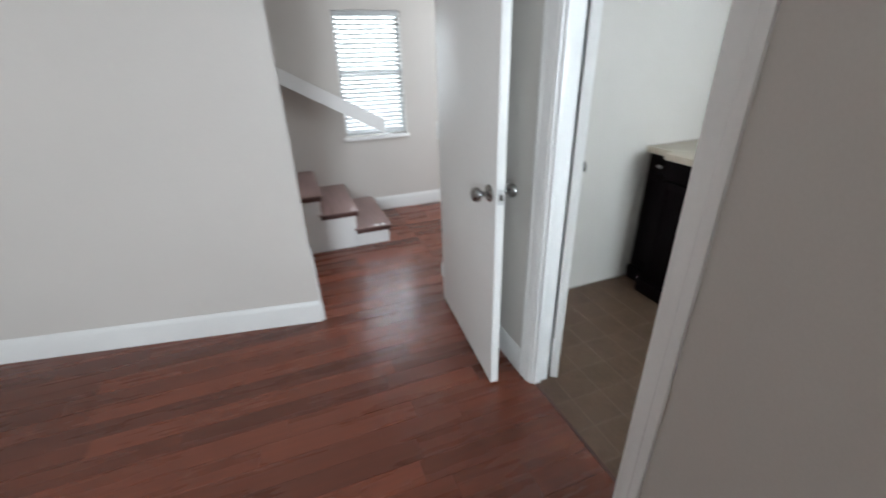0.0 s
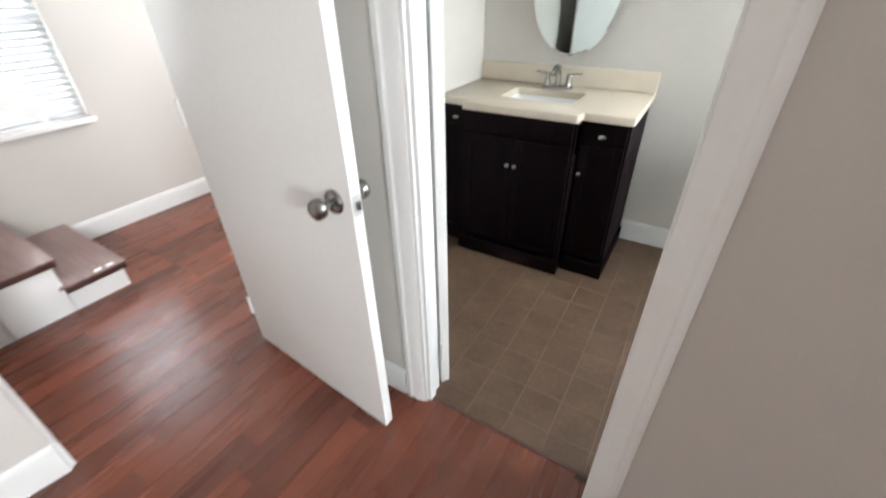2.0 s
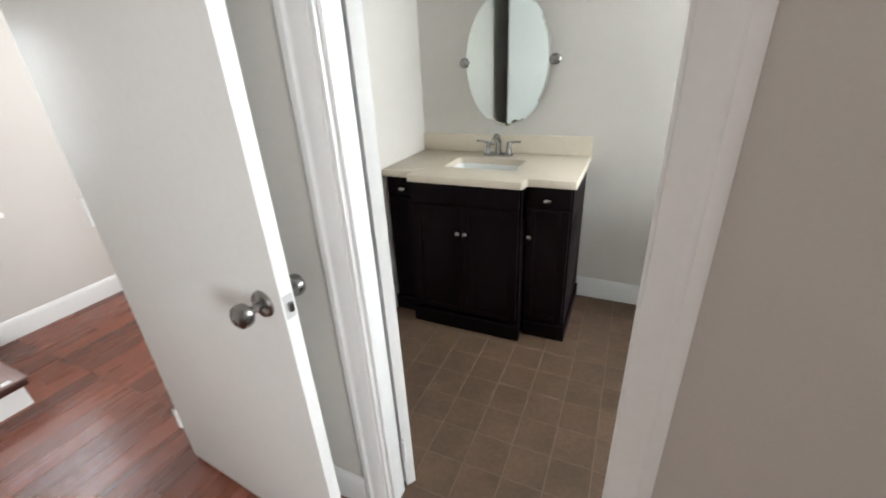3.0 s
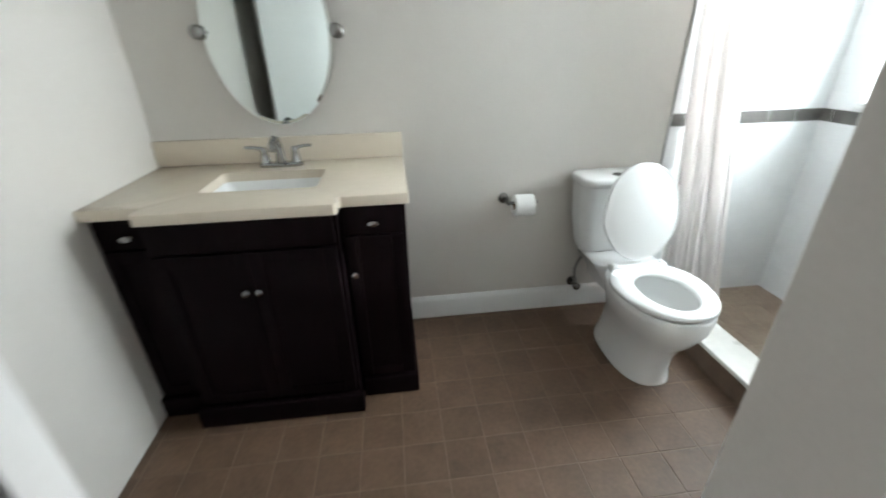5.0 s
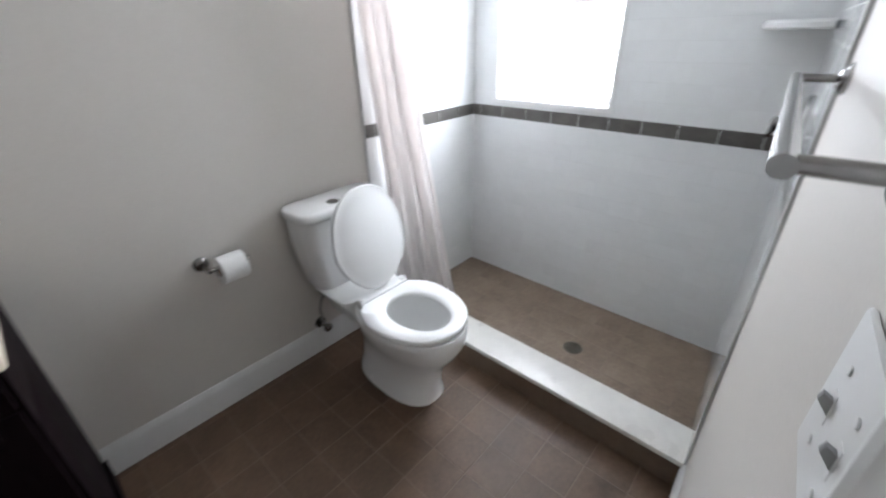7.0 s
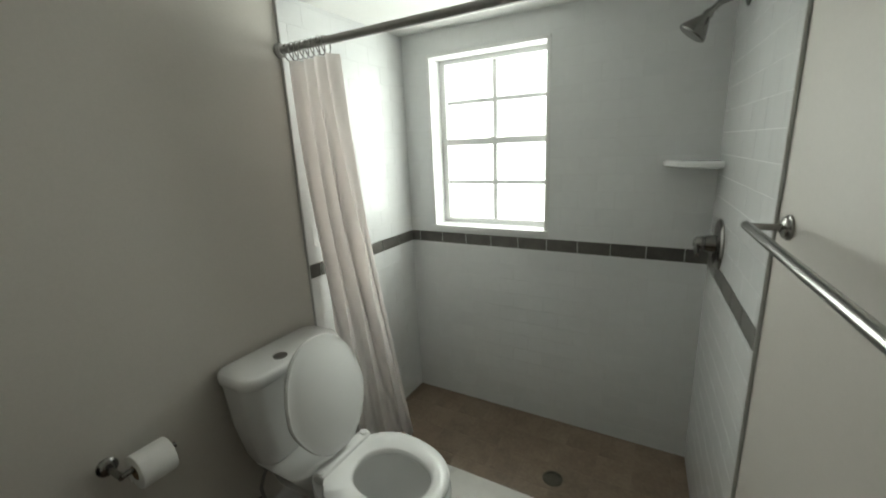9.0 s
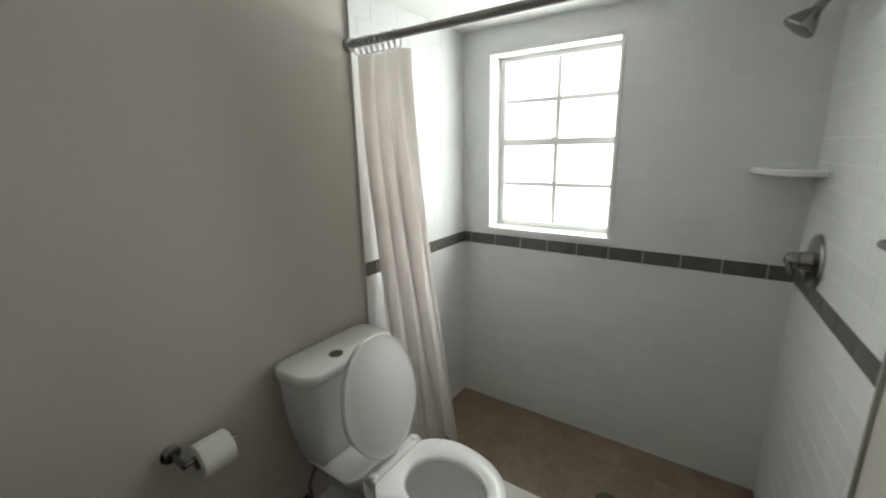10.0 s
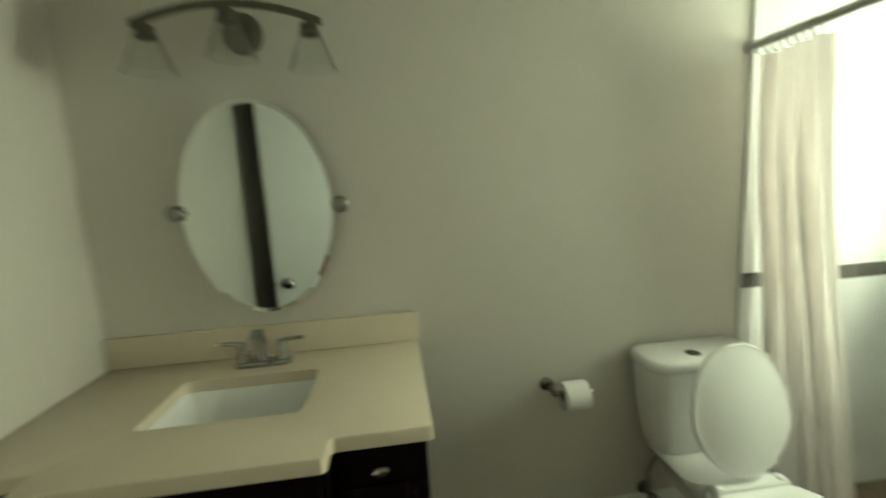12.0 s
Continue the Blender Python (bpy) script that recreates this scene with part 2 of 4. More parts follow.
def baseboard(name, run, height=0.125, depth=0.014):
    """Skirting along a straight run (x0, y0, x1, y1); it stands out to the left of the run."""
    x0, y0, x1, y1 = run
    d = Vector((x1 - x0, y1 - y0, 0)).normalized()
    out = Vector((-d.y, d.x, 0))
    prof = [(0, 0), (depth, 0), (depth, height - 0.03), (depth * 0.75, height - 0.015), (depth * 0.45, height - 0.006), (0.004, height), (0, height)]
    rings = [[Vector(p) + out * a + Vector((0, 0, b)) for a, b in prof] for p in ((x0, y0, 0), (x1, y1, 0))]
    return single(name, loft(rings), BASE, "white painted moulded baseboard along the wall foot", "baseboard", kind="structure")


# ---- plan ----
XB = 2.385         # shower back wall
YA = 1.555         # vanity wall
YB = 0.005         # bath face of the door wall
YW = -0.080        # bedroom face of the door wall
YR = -0.165        # the same beyond the bathroom doorway, where the wall is thicker
YL = 0.005          # bath face of the wall where the bathroom door hangs
X0 = -0.020         # hinge side of the bathroom doorway
SPLAY = 0.036       # the latch jamb stands slightly askew
SEAM = -0.050      # where wood meets tile
XL = -0.625        # wall left of the vanity
XE = 1.605         # edge of the shower
ZS = 1.995         # shower ceiling
ZC = 2.32          # ceilings
OPEN_W = 0.660     # bath doorway
OPEN_H = 2.03


def wall(name, boxes, mat, label):
    bm = bmesh.new()
    for b in boxes:
        box(*b, bm=bm)
    return single(name, bm, mat, label, "wall", kind="structure", smooth=0)


wall_vanity = wall("wall_north", [(XL - 0.12, YA, 0, 2.72, YA + 0.12, ZC)], PAINT_BATH, "plain off-white painted bathroom wall")
wall("wall_west", [(XL - 0.12, YL, 0, XL, YA, ZC)], PAINT_BATH, "plain off-white painted wall beside the vanity")
wall_back = wall("wall_east", [(XB, YB, -0.1, 2.56, 0.779, ZC), (XB, 1.402, -0.1, 2.56, YA, ZC),
                               (XB, 0.779, -0.1, 2.56, 1.402, 1.032), (XB, 0.779, 1.889, 2.56, 1.402, ZC)], GROUT_WHITE,
                 "white tiled shower wall with a deep window opening")
wall("wall_south", [(-0.98, YW + 0.075, 0, X0, YL, ZC), (X0, YW + 0.075, OPEN_H, OPEN_W + SPLAY, YB, ZC)],
                 PAINT_BATH, "off-white painted wall with a doorway to the bathroom")
wall("wall_bedroom_north", [(-0.98, YW, 0, X0, YW + 0.073, ZC), (OPEN_W - SPLAY + 0.004, YR, 0, 3.3, YW + 0.073, ZC), (X0, YW, OPEN_H, OPEN_W - SPLAY + 0.004, YW + 0.073, ZC)],
                PAINT_BED, "off-white painted bedroom wall round the bathroom doorway")
WALL_X, WALL_END = -0.900, 0.918
ASKEW = Matrix.Translation((OPEN_W + SPLAY, YB, 0)) @ Matrix.Rotation(radians(4.0), 4, "Z") @ Matrix.Translation((-OPEN_W - SPLAY, -YB, 0))


def askew(ob):
    """Turn a thing with the wall between doorway and shower, which is out of square."""
    ob.matrix_basis = ASKEW @ ob.matrix_basis
    return ob


wall_bar = askew(wall("wall_southeast", [(OPEN_W + SPLAY, YW + 0.075, -0.02, 3.0, YB, ZC)], PAINT_BATH, "off-white painted wall with a towel bar, tiled in the shower"))
SKEW = 0.17       # the bedroom's west wall runs slightly out of square


def skewed(y):
    return WALL_X + SKEW * (y + WALL_END)


bm = loft([[(-1.66, -WALL_END, z), (skewed(-WALL_END), -WALL_END, z), (skewed(-3.3), -3.3, z), (-1.66, -3.3, z)] for z in (0.0, ZC)])
box(-0.98, 0.002 - WALL_END, 2.06, -0.9, YW, ZC, bm=bm)
single("wall_bedroom_west", bm, PAINT_BED, "white painted bedroom wall ending in a plain corner at the doorway", "wall", kind="structure", smooth=0)
wall("wall_bedroom_south", [(-1.2, -3.42, 0, 3.4, -3.3, ZC)], PAINT_BED, "plain off-white bedroom wall")
wall("wall_bedroom_east", [(3.3, -3.3, 0, 3.42, -2.33, ZC), (3.3, -1.48, 0, 3.42, 0.13, ZC), (3.3, -2.33, 0, 3.42, -1.48, 0.85), (3.3, -2.33, 2.15, 3.42, -1.48, ZC)],
     PAINT_BED, "plain off-white bedroom wall with a window opening")
# unseen walls added to keep bedroom window light off the doorway wall
wall("wall_closet", [(1.62, -0.99, 0, 1.74, YR, ZC), (1.74, -0.99, 0, 3.3, -0.87, ZC)], PAINT_BED, "plain off-white wall added out of view to shade the doorway wall")
wall("wall_hall_west", [(-2.72, -3.3, 0, -2.6, -0.425, ZC), (-2.72, 0.135, 0, -2.6, 1.75, ZC), (-2.72, -0.425, 0, -2.6, 0.135, 0.72), (-2.72, -0.425, 1.715, -2.6, 0.135, ZC)],
     PAINT_BED, "pale grey painted hall wall with a narrow window")
# the opening in the north wall is added, unseen, for the hall fill lamp
wall("wall_hall_north", [(-2.72, 1.75, 0, -2.28, 1.87, ZC), (-1.42, 1.75, 0, -0.72, 1.87, ZC), (-2.28, 1.75, 0, -1.42, 1.87, 0.88), (-2.28, 1.75, 2.02, -1.42, 1.87, ZC)], PAINT_BED, "plain pale hall wall")
wall("wall_hall_east", [(-0.98, YB, 0, -0.72, 1.75, ZC)], PAINT_BED, "plain pale hall wall")
wall("wall_hall_south", [(-2.72, -3.42, 0, -1.2, -3.3, ZC)], PAINT_BED, "plain pale hall wall")
single("ceiling", box(-2.8, -3.5, ZC, 3.5, 1.95, ZC + 0.1), CEILING_PAINT, "flat white painted ceiling", "ceiling", kind="structure", smooth=0)
single("ceiling_bath", box(XL + 0.002, YL + 0.002, ZS, XB - 0.002, YA - 0.002, ZS + 0.08), CEILING_PAINT, "low white painted bathroom ceiling", "ceiling", kind="structure", smooth=0)
single("ground", box(-60, -60, -0.5, 60, 60, -0.3), GROUND, "dull green lawn round the house", "ground", kind="structure", smooth=0)

# floors
floor_wood = single("floor", box(-2.72, -3.42, -0.12, 3.42, SEAM - 0.004, -0.0015), WOOD_GAP, "reddish brown laminate plank floor with a soft gloss", "floor", kind="structure", smooth=0)
floor_hall = single("floor_hall", box(-2.72, SEAM - 0.004, -0.12, -0.72, 1.87, -0.0015), WOOD_GAP, "reddish brown laminate plank floor in the hall", "floor", kind="structure", smooth=0)
floor_bath = single("floor_bath", box(XL - 0.12, SEAM, -0.12, XE, YA + 0.1, -0.0007), GROUT_FLOOR, "square taupe floor tiles with pale grout", "floor", kind="structure", smooth=0)
floor_shower = single("floor_shower", box(XE + 0.149, YB, -0.12, XB, YA, 0.0190), GROUT_SHOWER, "tan tiled shower floor", "floor", kind="structure", smooth=0)
single("threshold", box(X0, SEAM - 0.012, -0.012, OPEN_W, SEAM + 0.002, 0.002, 0.0015), TREAD_DARK, "thin dark seam strip between wood and tile", "threshold", kind="structure")

# baseboards
baseboard("baseboard", (XE - 0.005, YA, 0.364, YA))
askew(baseboard("baseboard", (OPEN_W + SPLAY + 0.072, YB, XE - 0.004, YB)))
baseboard("baseboard", (3.3, YR, OPEN_W - SPLAY + 0.072, YR))
baseboard("baseboard", (X0 - 0.072, YW, -0.9, YW))
baseboard("baseboard", (WALL_X, -WALL_END, skewed(-3.3), -3.3), 0.135)
baseboard("baseboard", (-1.66, -WALL_END, WALL_X, -WALL_END), 0.135)
baseboard("baseboard", (-2.6, 1.75, -2.6, -0.24))

# ---- bathroom doorway: jambs, stops and casings ----
frame_door = thing("door_frame", (0.0, YW, 0), "white painted door frame round the bathroom doorway", "door frame", kind="structure")
JT = 0.018
part("jamb", box(X0, YW - 0.002, 0, X0 + JT, YL + 0.002, OPEN_H - JT, 0.0015), TRIM, frame_door)


def on_jamb(x, y):
    """Places on the askew latch jamb: x into the doorway from its face."""
    f = (y - YR) / (YB - YR)
    return OPEN_W - JT - SPLAY + 2 * SPLAY * f - x


def jamb_strip(x0, x1, y0, y1, z0, z1):
    return loft([[(on_jamb(x0, y0), y0, z), (on_jamb(x1, y0), y0, z), (on_jamb(x1, y1), y1, z), (on_jamb(x0, y1), y1, z)] for z in (z0, z1)])


jamb_r = part("jamb", jamb_strip(-JT, 0.0, YR - 0.002, YB + 0.002, 0, OPEN_H - JT), TRIM, frame_door, smooth=0)
part("head_jamb", box(X0, YW - 0.002, OPEN_H - JT, OPEN_W, YB + 0.002, OPEN_H), TRIM, frame_door)
part("door_stop", box(X0 + JT, YL - 0.075, 0, X0 + JT + 0.011, YL - 0.04, OPEN_H - JT, 0.003), TRIM, frame_door)
part("door_stop", jamb_strip(-0.001, 0.011, YB - 0.075, YB - 0.04, 0, OPEN_H - JT), TRIM, frame_door)
part("strike_plate", jamb_strip(-0.001, 0.0022, YB - 0.036, YB + 0.001, 0.830, 0.910), NICKEL, jamb_r, "worn brushed metal strike plate")
# no hole is cut; a dark patch stands in for the shade inside it
part("latch_hole", jamb_strip(0.001, 0.003, YB - 0.028, YB - 0.012, 0.857, 0.883), DARK, jamb_r, smooth=0)


def casing(x0, x1, face, out, outer_left):
    """Stepped upright casing board; out: the way that it stands proud."""
    w = x1 - x0
    prof = [(0, 0), (0, 0.010), (0.10 * w, 0.015), (0.30 * w, 0.016), (0.36 * w, 0.012), (0.46 * w, 0.011), (0.62 * w, 0.014), (0.92 * w, 0.008), (w, 0.006), (w, 0)]
    rings = []
    for z in (0.0, OPEN_H + 0.06):
        rings.append([Vector((x0 + a if outer_left else x1 - a, face + out * b, z)) for a, b in prof])
    return loft(rings)


part("casing", casing(X0 - 0.068, X0 + 0.006, YW, -1, True), TRIM, frame_door)
part("casing", casing(OPEN_W - SPLAY - 0.012, OPEN_W - SPLAY + 0.062, YR, -1, False), TRIM, frame_door)
part("casing", casing(X0 - 0.068, X0 + 0.006, YL, 1, True), TRIM, frame_door)
part("casing", casing(OPEN_W + SPLAY - 0.014, OPEN_W + SPLAY + 0.012, YB, 1, False), TRIM, frame_door)
part("head_casing", box(X0 - 0.068, YW - 0.015, OPEN_H - 0.006, OPEN_W + 0.068, YW, OPEN_H + 0.06, 0.003), TRIM, frame_door)
part("head_casing", box(X0 - 0.068, YB, OPEN_H - 0.006, OPEN_W + 0.068, YB + 0.015, OPEN_H + 0.06, 0.003), TRIM, frame_door)


# ---- doors ----
def placed(bm, m):
    bmesh.ops.transform(bm, matrix=m, verts=bm.verts)
    return bm


def knob_set(parent, m, x, z, thick):
    """Door knobs on both faces, with roses, and the latch plate in the edge; the door lies along +x, its faces at y = 0 and thick."""
    for side, y in ((-1, 0.0), (1, thick)):
        rose = part("rose", placed(turned((x, y, z), (0, side, 0), [(0, 0.033), (0.004, 0.033), (0.009, 0.029), (0.012, 0.018), (0.013, 0.0)]), m), NICKEL, parent, "brushed metal rose")
        part("knob", placed(turned((x, y + side * 0.010, z), (0, side, 0),
                                   [(0, 0.010), (0.020, 0.0095), (0.026, 0.016), (0.033, 0.0255), (0.045, 0.028), (0.055, 0.0255), (0.061, 0.017), (0.063, 0.0)]), m), NICKEL, rose, "round brushed metal knob")


def flush_door(name, hinge, angle, width, thick, height, label, latch_z, hinges, back=0.0):
    """Door leaf turned about its hinge; back: how far the leaf lies behind the hinge line."""
    m = Matrix.Translation(hinge) @ Matrix.Rotation(angle, 4, "Z") @ Matrix.Translation((0, -back, 0))
    ob = thing(name, hinge, label, "door")
    leaf = part("leaf", placed(box(0, 0, 0.012, width, thick, height, 0.0025), m), DOOR_PAINT, ob)
    knob_set(leaf, m, width - 0.062, latch_z, thick)
    part("latch_plate", placed(box(width - 0.0005, thick * 0.5 - 0.0125, latch_z - 0.029, width + 0.0012, thick * 0.5 + 0.0125, latch_z + 0.029), m), METAL_TRIM, leaf, "brushed metal latch plate")
    part("latch_bolt", placed(box(width + 0.001, thick * 0.5 - 0.006, latch_z - 0.011, width + 0.010, thick * 0.5 + 0.006, latch_z + 0.011, 0.002), m), NICKEL, leaf)
    for z in hinges:
        hinge_part = part("hinge", placed(tube([(-0.006, back, z - 0.044), (-0.006, back, z + 0.044)], 0.0050, 10), m), TRIM, leaf, "painted butt hinge")
        part("hinge_leaf", placed(box(-0.020, back - 0.004, z - 0.044, 0.001, back + 0.0015, z + 0.044), m), TRIM, hinge_part)
    return ob


flush_door("bedroom_door", (-0.840, -0.187, 0), math.atan2(-0.066, 0.775), 0.775, 0.035, 2.02,
           "plain white flush bedroom door standing wide open", 0.900, (0.20, 1.02, 1.82))
flush_door("bathroom_door", (X0 + JT + 0.004, YL + 0.012, 0), radians(BATH_DOOR), 0.600, 0.035, 2.0,
           "plain white flush bathroom door open into the room", 0.865, (0.20, 1.82), 0.035)

# ---- hall: window with blind, staircase, handrail ----
hall_window = thing("window_2", (-2.66, -0.17, 0.72), "white frame round an unseen opening added for hall fill light with a closed white slat blind", "window", kind="structure")
for y0, y1, z0, z1 in ((-0.425, -0.395, 0.72, 1.715), (0.105, 0.135, 0.72, 1.715), (-0.395, 0.105, 0.72, 0.755), (-0.395, 0.105, 1.685, 1.715), (-0.395, 0.105, 1.22, 1.25)):
    part("window_frame", box(-2.70, y0, z0, -2.665, y1, z1, 0.003), TRIM, hall_window)
for z0, z1 in ((0.757, 1.218), (1.252, 1.683)):
    pane = part("pane", box(-2.685, -0.393, z0, -2.681, 0.103, z1), GLASS, hall_window, smooth=0)
    pane.visible_shadow = False
part("window_sill", box(-2.64, -0.445, 0.690, -2.57, 0.155, 0.718, 0.004), TRIM, hall_window)
blind = thing("window_blind", (-2.625, -0.145, 1.705), "white horizontal slat blind, lowered and half open", "blind")
part("head_rail", box(-2.645, -0.418, 1.670, -2.605, 0.128, 1.712, 0.003), BLIND, blind)
part("bottom_rail", box(-2.637, -0.416, 0.735, -2.612, 0.126, 0.752, 0.003), BLIND, blind)
slat_bm = bmesh.new()
loft([[(-0.021, y, 0.000), (-0.008, y, 0.0035), (0.008, y, 0.0035), (0.021, y, 0.000), (0.021, y, -0.0012), (0.008, y, 0.0023), (-0.008, y, 0.0023), (-0.021, y, -0.0012)]
      for y in (-0.272, 0.272)], bm=slat_bm)
slat_mesh = finish(slat_bm, BLIND, "slat", 40)
for k in range(26):
    s = new("slat", slat_mesh)
    s.parent = blind
    s.matrix_basis = pose(0.0, 0.0, -0.055 - 0.0352 * k, 0, 36, 0)
for y in (-0.33, -0.01):
    part("cord", tube([(-2.603, y, 1.67), (-2.603, y, 0.75)], 0.0015, 6), BLIND, blind)

stairs = thing("staircase", (-2.2, -0.25, 0), "enclosed staircase with brown treads and white painted sides", "staircase", kind="structure")
for k in range(7):
    nose, z = -0.258 - 0.252 * k, 0.152 + 0.155 * k
    z_low = 0.0 if k == 0 else z - 0.155
    part("tread", box(-2.598, nose - 0.30, z - 0.012, -1.815, nose, z, 0.004), TREAD, stairs)
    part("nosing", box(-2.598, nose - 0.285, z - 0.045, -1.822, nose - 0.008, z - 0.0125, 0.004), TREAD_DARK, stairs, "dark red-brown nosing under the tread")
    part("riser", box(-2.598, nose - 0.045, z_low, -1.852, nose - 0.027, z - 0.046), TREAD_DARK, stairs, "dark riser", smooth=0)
    part("side_panel", box(-1.90, nose - 0.283, 0.0, -1.836, nose - 0.026, z - 0.046), TRIM, stairs, "white painted side panel", smooth=0)
# two thin white rectangles laid on the bottom tread near its edge
for y, d in ((-0.322, 0.022), (-0.377, 0.022)):
    single("sticker", box(-1.858, y - d, 0.1525, -1.828, y + 0.012, 0.1535), PAPER, "small thin white rectangle on the stair tread edge", "sticker", group="stickers on the bottom tread", smooth=0)
rail = thing("handrail", (-2.55, -0.5, 0.9), "flat grey-white painted wooden handrail on the hall wall", "handrail")
slope = (1.20 - 0.85) / 0.635
ring0 = [(-2.555, -0.085, 0.742), (-2.515, -0.085, 0.742), (-2.515, -0.085, 0.867), (-2.555, -0.085, 0.867)]
part("rail_board", loft([ring0, [(x, y - 1.8, z + 1.8 * slope) for x, y, z in ring0]]), TRIM, rail, smooth=0)
for y in (-0.30, -1.1):
    part("bracket", box(-2.60, y - 0.02, 0.812 + (-0.085 - y) * slope - 0.04, -2.555, y + 0.02, 0.812 + (-0.085 - y) * slope + 0.03, 0.003), TRIM, rail)

# ---- bath window ----
win = thing("window_1", (2.495, 1.09, 1.02), "white divided-light bathroom window, bright with daylight", "window", kind="structure")
for nm, b in (("window_sill", (2.365, 0.770, 1.014, 2.495, 1.412, 1.036)), ("reveal", (2.372, 0.779, 1.874, 2.495, 1.402, 1.891)),
              ("reveal", (2.372, 1.387, 1.036, 2.495, 1.404, 1.874)), ("reveal", (2.372, 0.777, 1.036, 2.495, 0.794, 1.874))):
    part(nm, box(*b, 0.002), TRIM, win)
Y0, Y1, Z0, Z1 = 0.794, 1.387, 1.036, 1.874
for nm, b in (("window_frame", (2.480, Y0, Z0, 2.530, Y0 + 0.025, Z1)), ("window_frame", (2.480, Y1 - 0.03, Z0, 2.530, Y1, Z1)),
              ("window_frame", (2.480, Y0 + 0.025, Z0, 2.530, Y1 - 0.03, Z0 + 0.026)), ("window_frame", (2.480, Y0 + 0.025, Z1 - 0.022, 2.530, Y1 - 0.03, Z1)),
              ("meeting_rail", (2.483, Y0 + 0.025, 1.449, 2.525, Y1 - 0.03, 1.481))):
    part(nm, box(*b, 0.002), TRIM, win)
YM = 1.088
for z0, z1, xf in ((Z0 + 0.026, 1.449, 2.491), (1.481, Z1 - 0.022, 2.501)):
    mid = (z0 + z1) / 2
    part("muntin", box(xf, YM - 0.011, z0, xf + 0.018, YM + 0.011, z1, 0.002), TRIM, win)
    part("muntin", box(xf, Y0 + 0.025, mid - 0.010, xf + 0.018, YM - 0.011, mid + 0.010, 0.002), TRIM, win)
    part("muntin", box(xf, YM + 0.011, mid - 0.010, xf + 0.018, Y1 - 0.03, mid + 0.010, 0.002), TRIM, win)
    for ya, yb in ((Y0 + 0.025, YM - 0.011), (YM + 0.011, Y1 - 0.03)):
        for za, zb in ((z0, mid - 0.010), (mid + 0.010, z1)):
            pane = part("pane", box(xf + 0.007, ya, za, xf + 0.010, yb, zb), GLASS, win, smooth=0)
            pane.visible_shadow = False
part("sash_latch", box(2.470, YM - 0.02, 1.476, 2.489, YM + 0.02, 1.488, 0.003), TRIM, win)
# ---- bedroom window (behind the walker) ----
bwin = thing("window_3", (3.36, -1.9, 0.85), "white framed bedroom window", "window", kind="structure")
for b in ((3.33, -2.33, 0.85, 3.38, -2.28, 2.15), (3.33, -1.53, 0.85, 3.38, -1.48, 2.15), (3.33, -2.28, 0.85, 3.38, -1.53, 0.90), (3.33, -2.28, 2.10, 3.38, -1.53, 2.15)):
    part("window_frame", box(*b, 0.003), TRIM, bwin)

# frame round the added, unseen opening of the hall fill lamp
fill_frame = thing("fill_opening", (-1.85, 1.81, 0.88), "white frame round an unseen opening added for hall fill light", "window", kind="structure")
for b in ((-2.28, 1.79, 0.88, -2.24, 1.84, 2.02), (-1.46, 1.79, 0.88, -1.42, 1.84, 2.02), (-2.24, 1.79, 0.88, -1.46, 1.84, 0.91), (-2.24, 1.79, 1.99, -1.46, 1.84, 2.02)):
    part("window_frame", box(*b, 0.003), TRIM, fill_frame)

# ---- shower: curb, edge trim, valve, head, shelf, drain, rod and curtain ----
curb = thing("shower_curb", (1.69, YB, 0), "low shower curb with a white stone top and brown tiled face", "curb", kind="structure")
part("curb_body", box(XE + 0.006, YB, -0.01, XE + 0.148, YA, 0.098), GROUT_FLOOR, curb, smooth=0)
part("curb_top", box(XE - 0.005, YB + 0.001, 0.0985, XE + 0.154, YA - 0.010, 0.120, 0.004), CURB_TOP, curb, "white stone cap")
for name, y, out in (("tile_edge_trim", YA, -1), ("tile_edge_trim", YB, 1)):
    strip = single(name, box(XE - 0.002, min(y, y + out * 0.012), 0.0, XE + 0.0035, max(y, y + out * (0.012 if out < 0 else 0.009)), ZS - 0.004, 0.002), METAL_TRIM,
           "slim grey metal trim along the tile edge", "trim", kind="structure")
    if out > 0:
        askew(strip)

drain = thing("shower_drain", (1.985, 0.630, 0.02), "round dull metal shower drain in the tiled floor", "drain")
part("ring", turned((1.985, 0.630, 0.0195), (0, 0, 1), [(0, 0.043), (0.0025, 0.042), (0.003, 0.036), (0.001, 0.035)]), BRONZE, drain)
for k in range(-3, 4):
    w = math.sqrt(max(0.0, 0.034 ** 2 - (k * 0.010) ** 2))
    part("grate_bar", box(1.985 - w, 0.630 + k * 0.010 - 0.002, 0.0198, 1.985 + w, 0.630 + k * 0.010 + 0.002, 0.0222), BRONZE, drain, smooth=0)

YT = YB + 0.0085
YROD = (ASKEW @ Vector((1.605, YB, 0))).y
VX = 2.17
valve = thing("shower_valve", (VX, YT, 1.072), "brushed metal shower valve with a lever on a round plate", "valve")
part("escutcheon", turned((VX, YT, 1.072), (0, 1, 0), [(0, 0.088), (0.004, 0.088), (0.010, 0.082), (0.013, 0.055), (0.016, 0.034), (0.030, 0.030), (0.045, 0.027), (0.047, 0.0)], 32), NICKEL, valve)
handle = part("handle", turned((VX, YT + 0.045, 1.072), (0, 1, 0), [(0, 0.024), (0.010, 0.026), (0.026, 0.022), (0.034, 0.012), (0.036, 0.0)]), NICKEL, valve)
part("lever", tube([(VX, YT + 0.066, 1.072), (VX - 0.03, YT + 0.072, 1.057), (VX - 0.075, YT + 0.074, 1.047)], [0.011, 0.009, 0.0075], 12), NICKEL, handle)
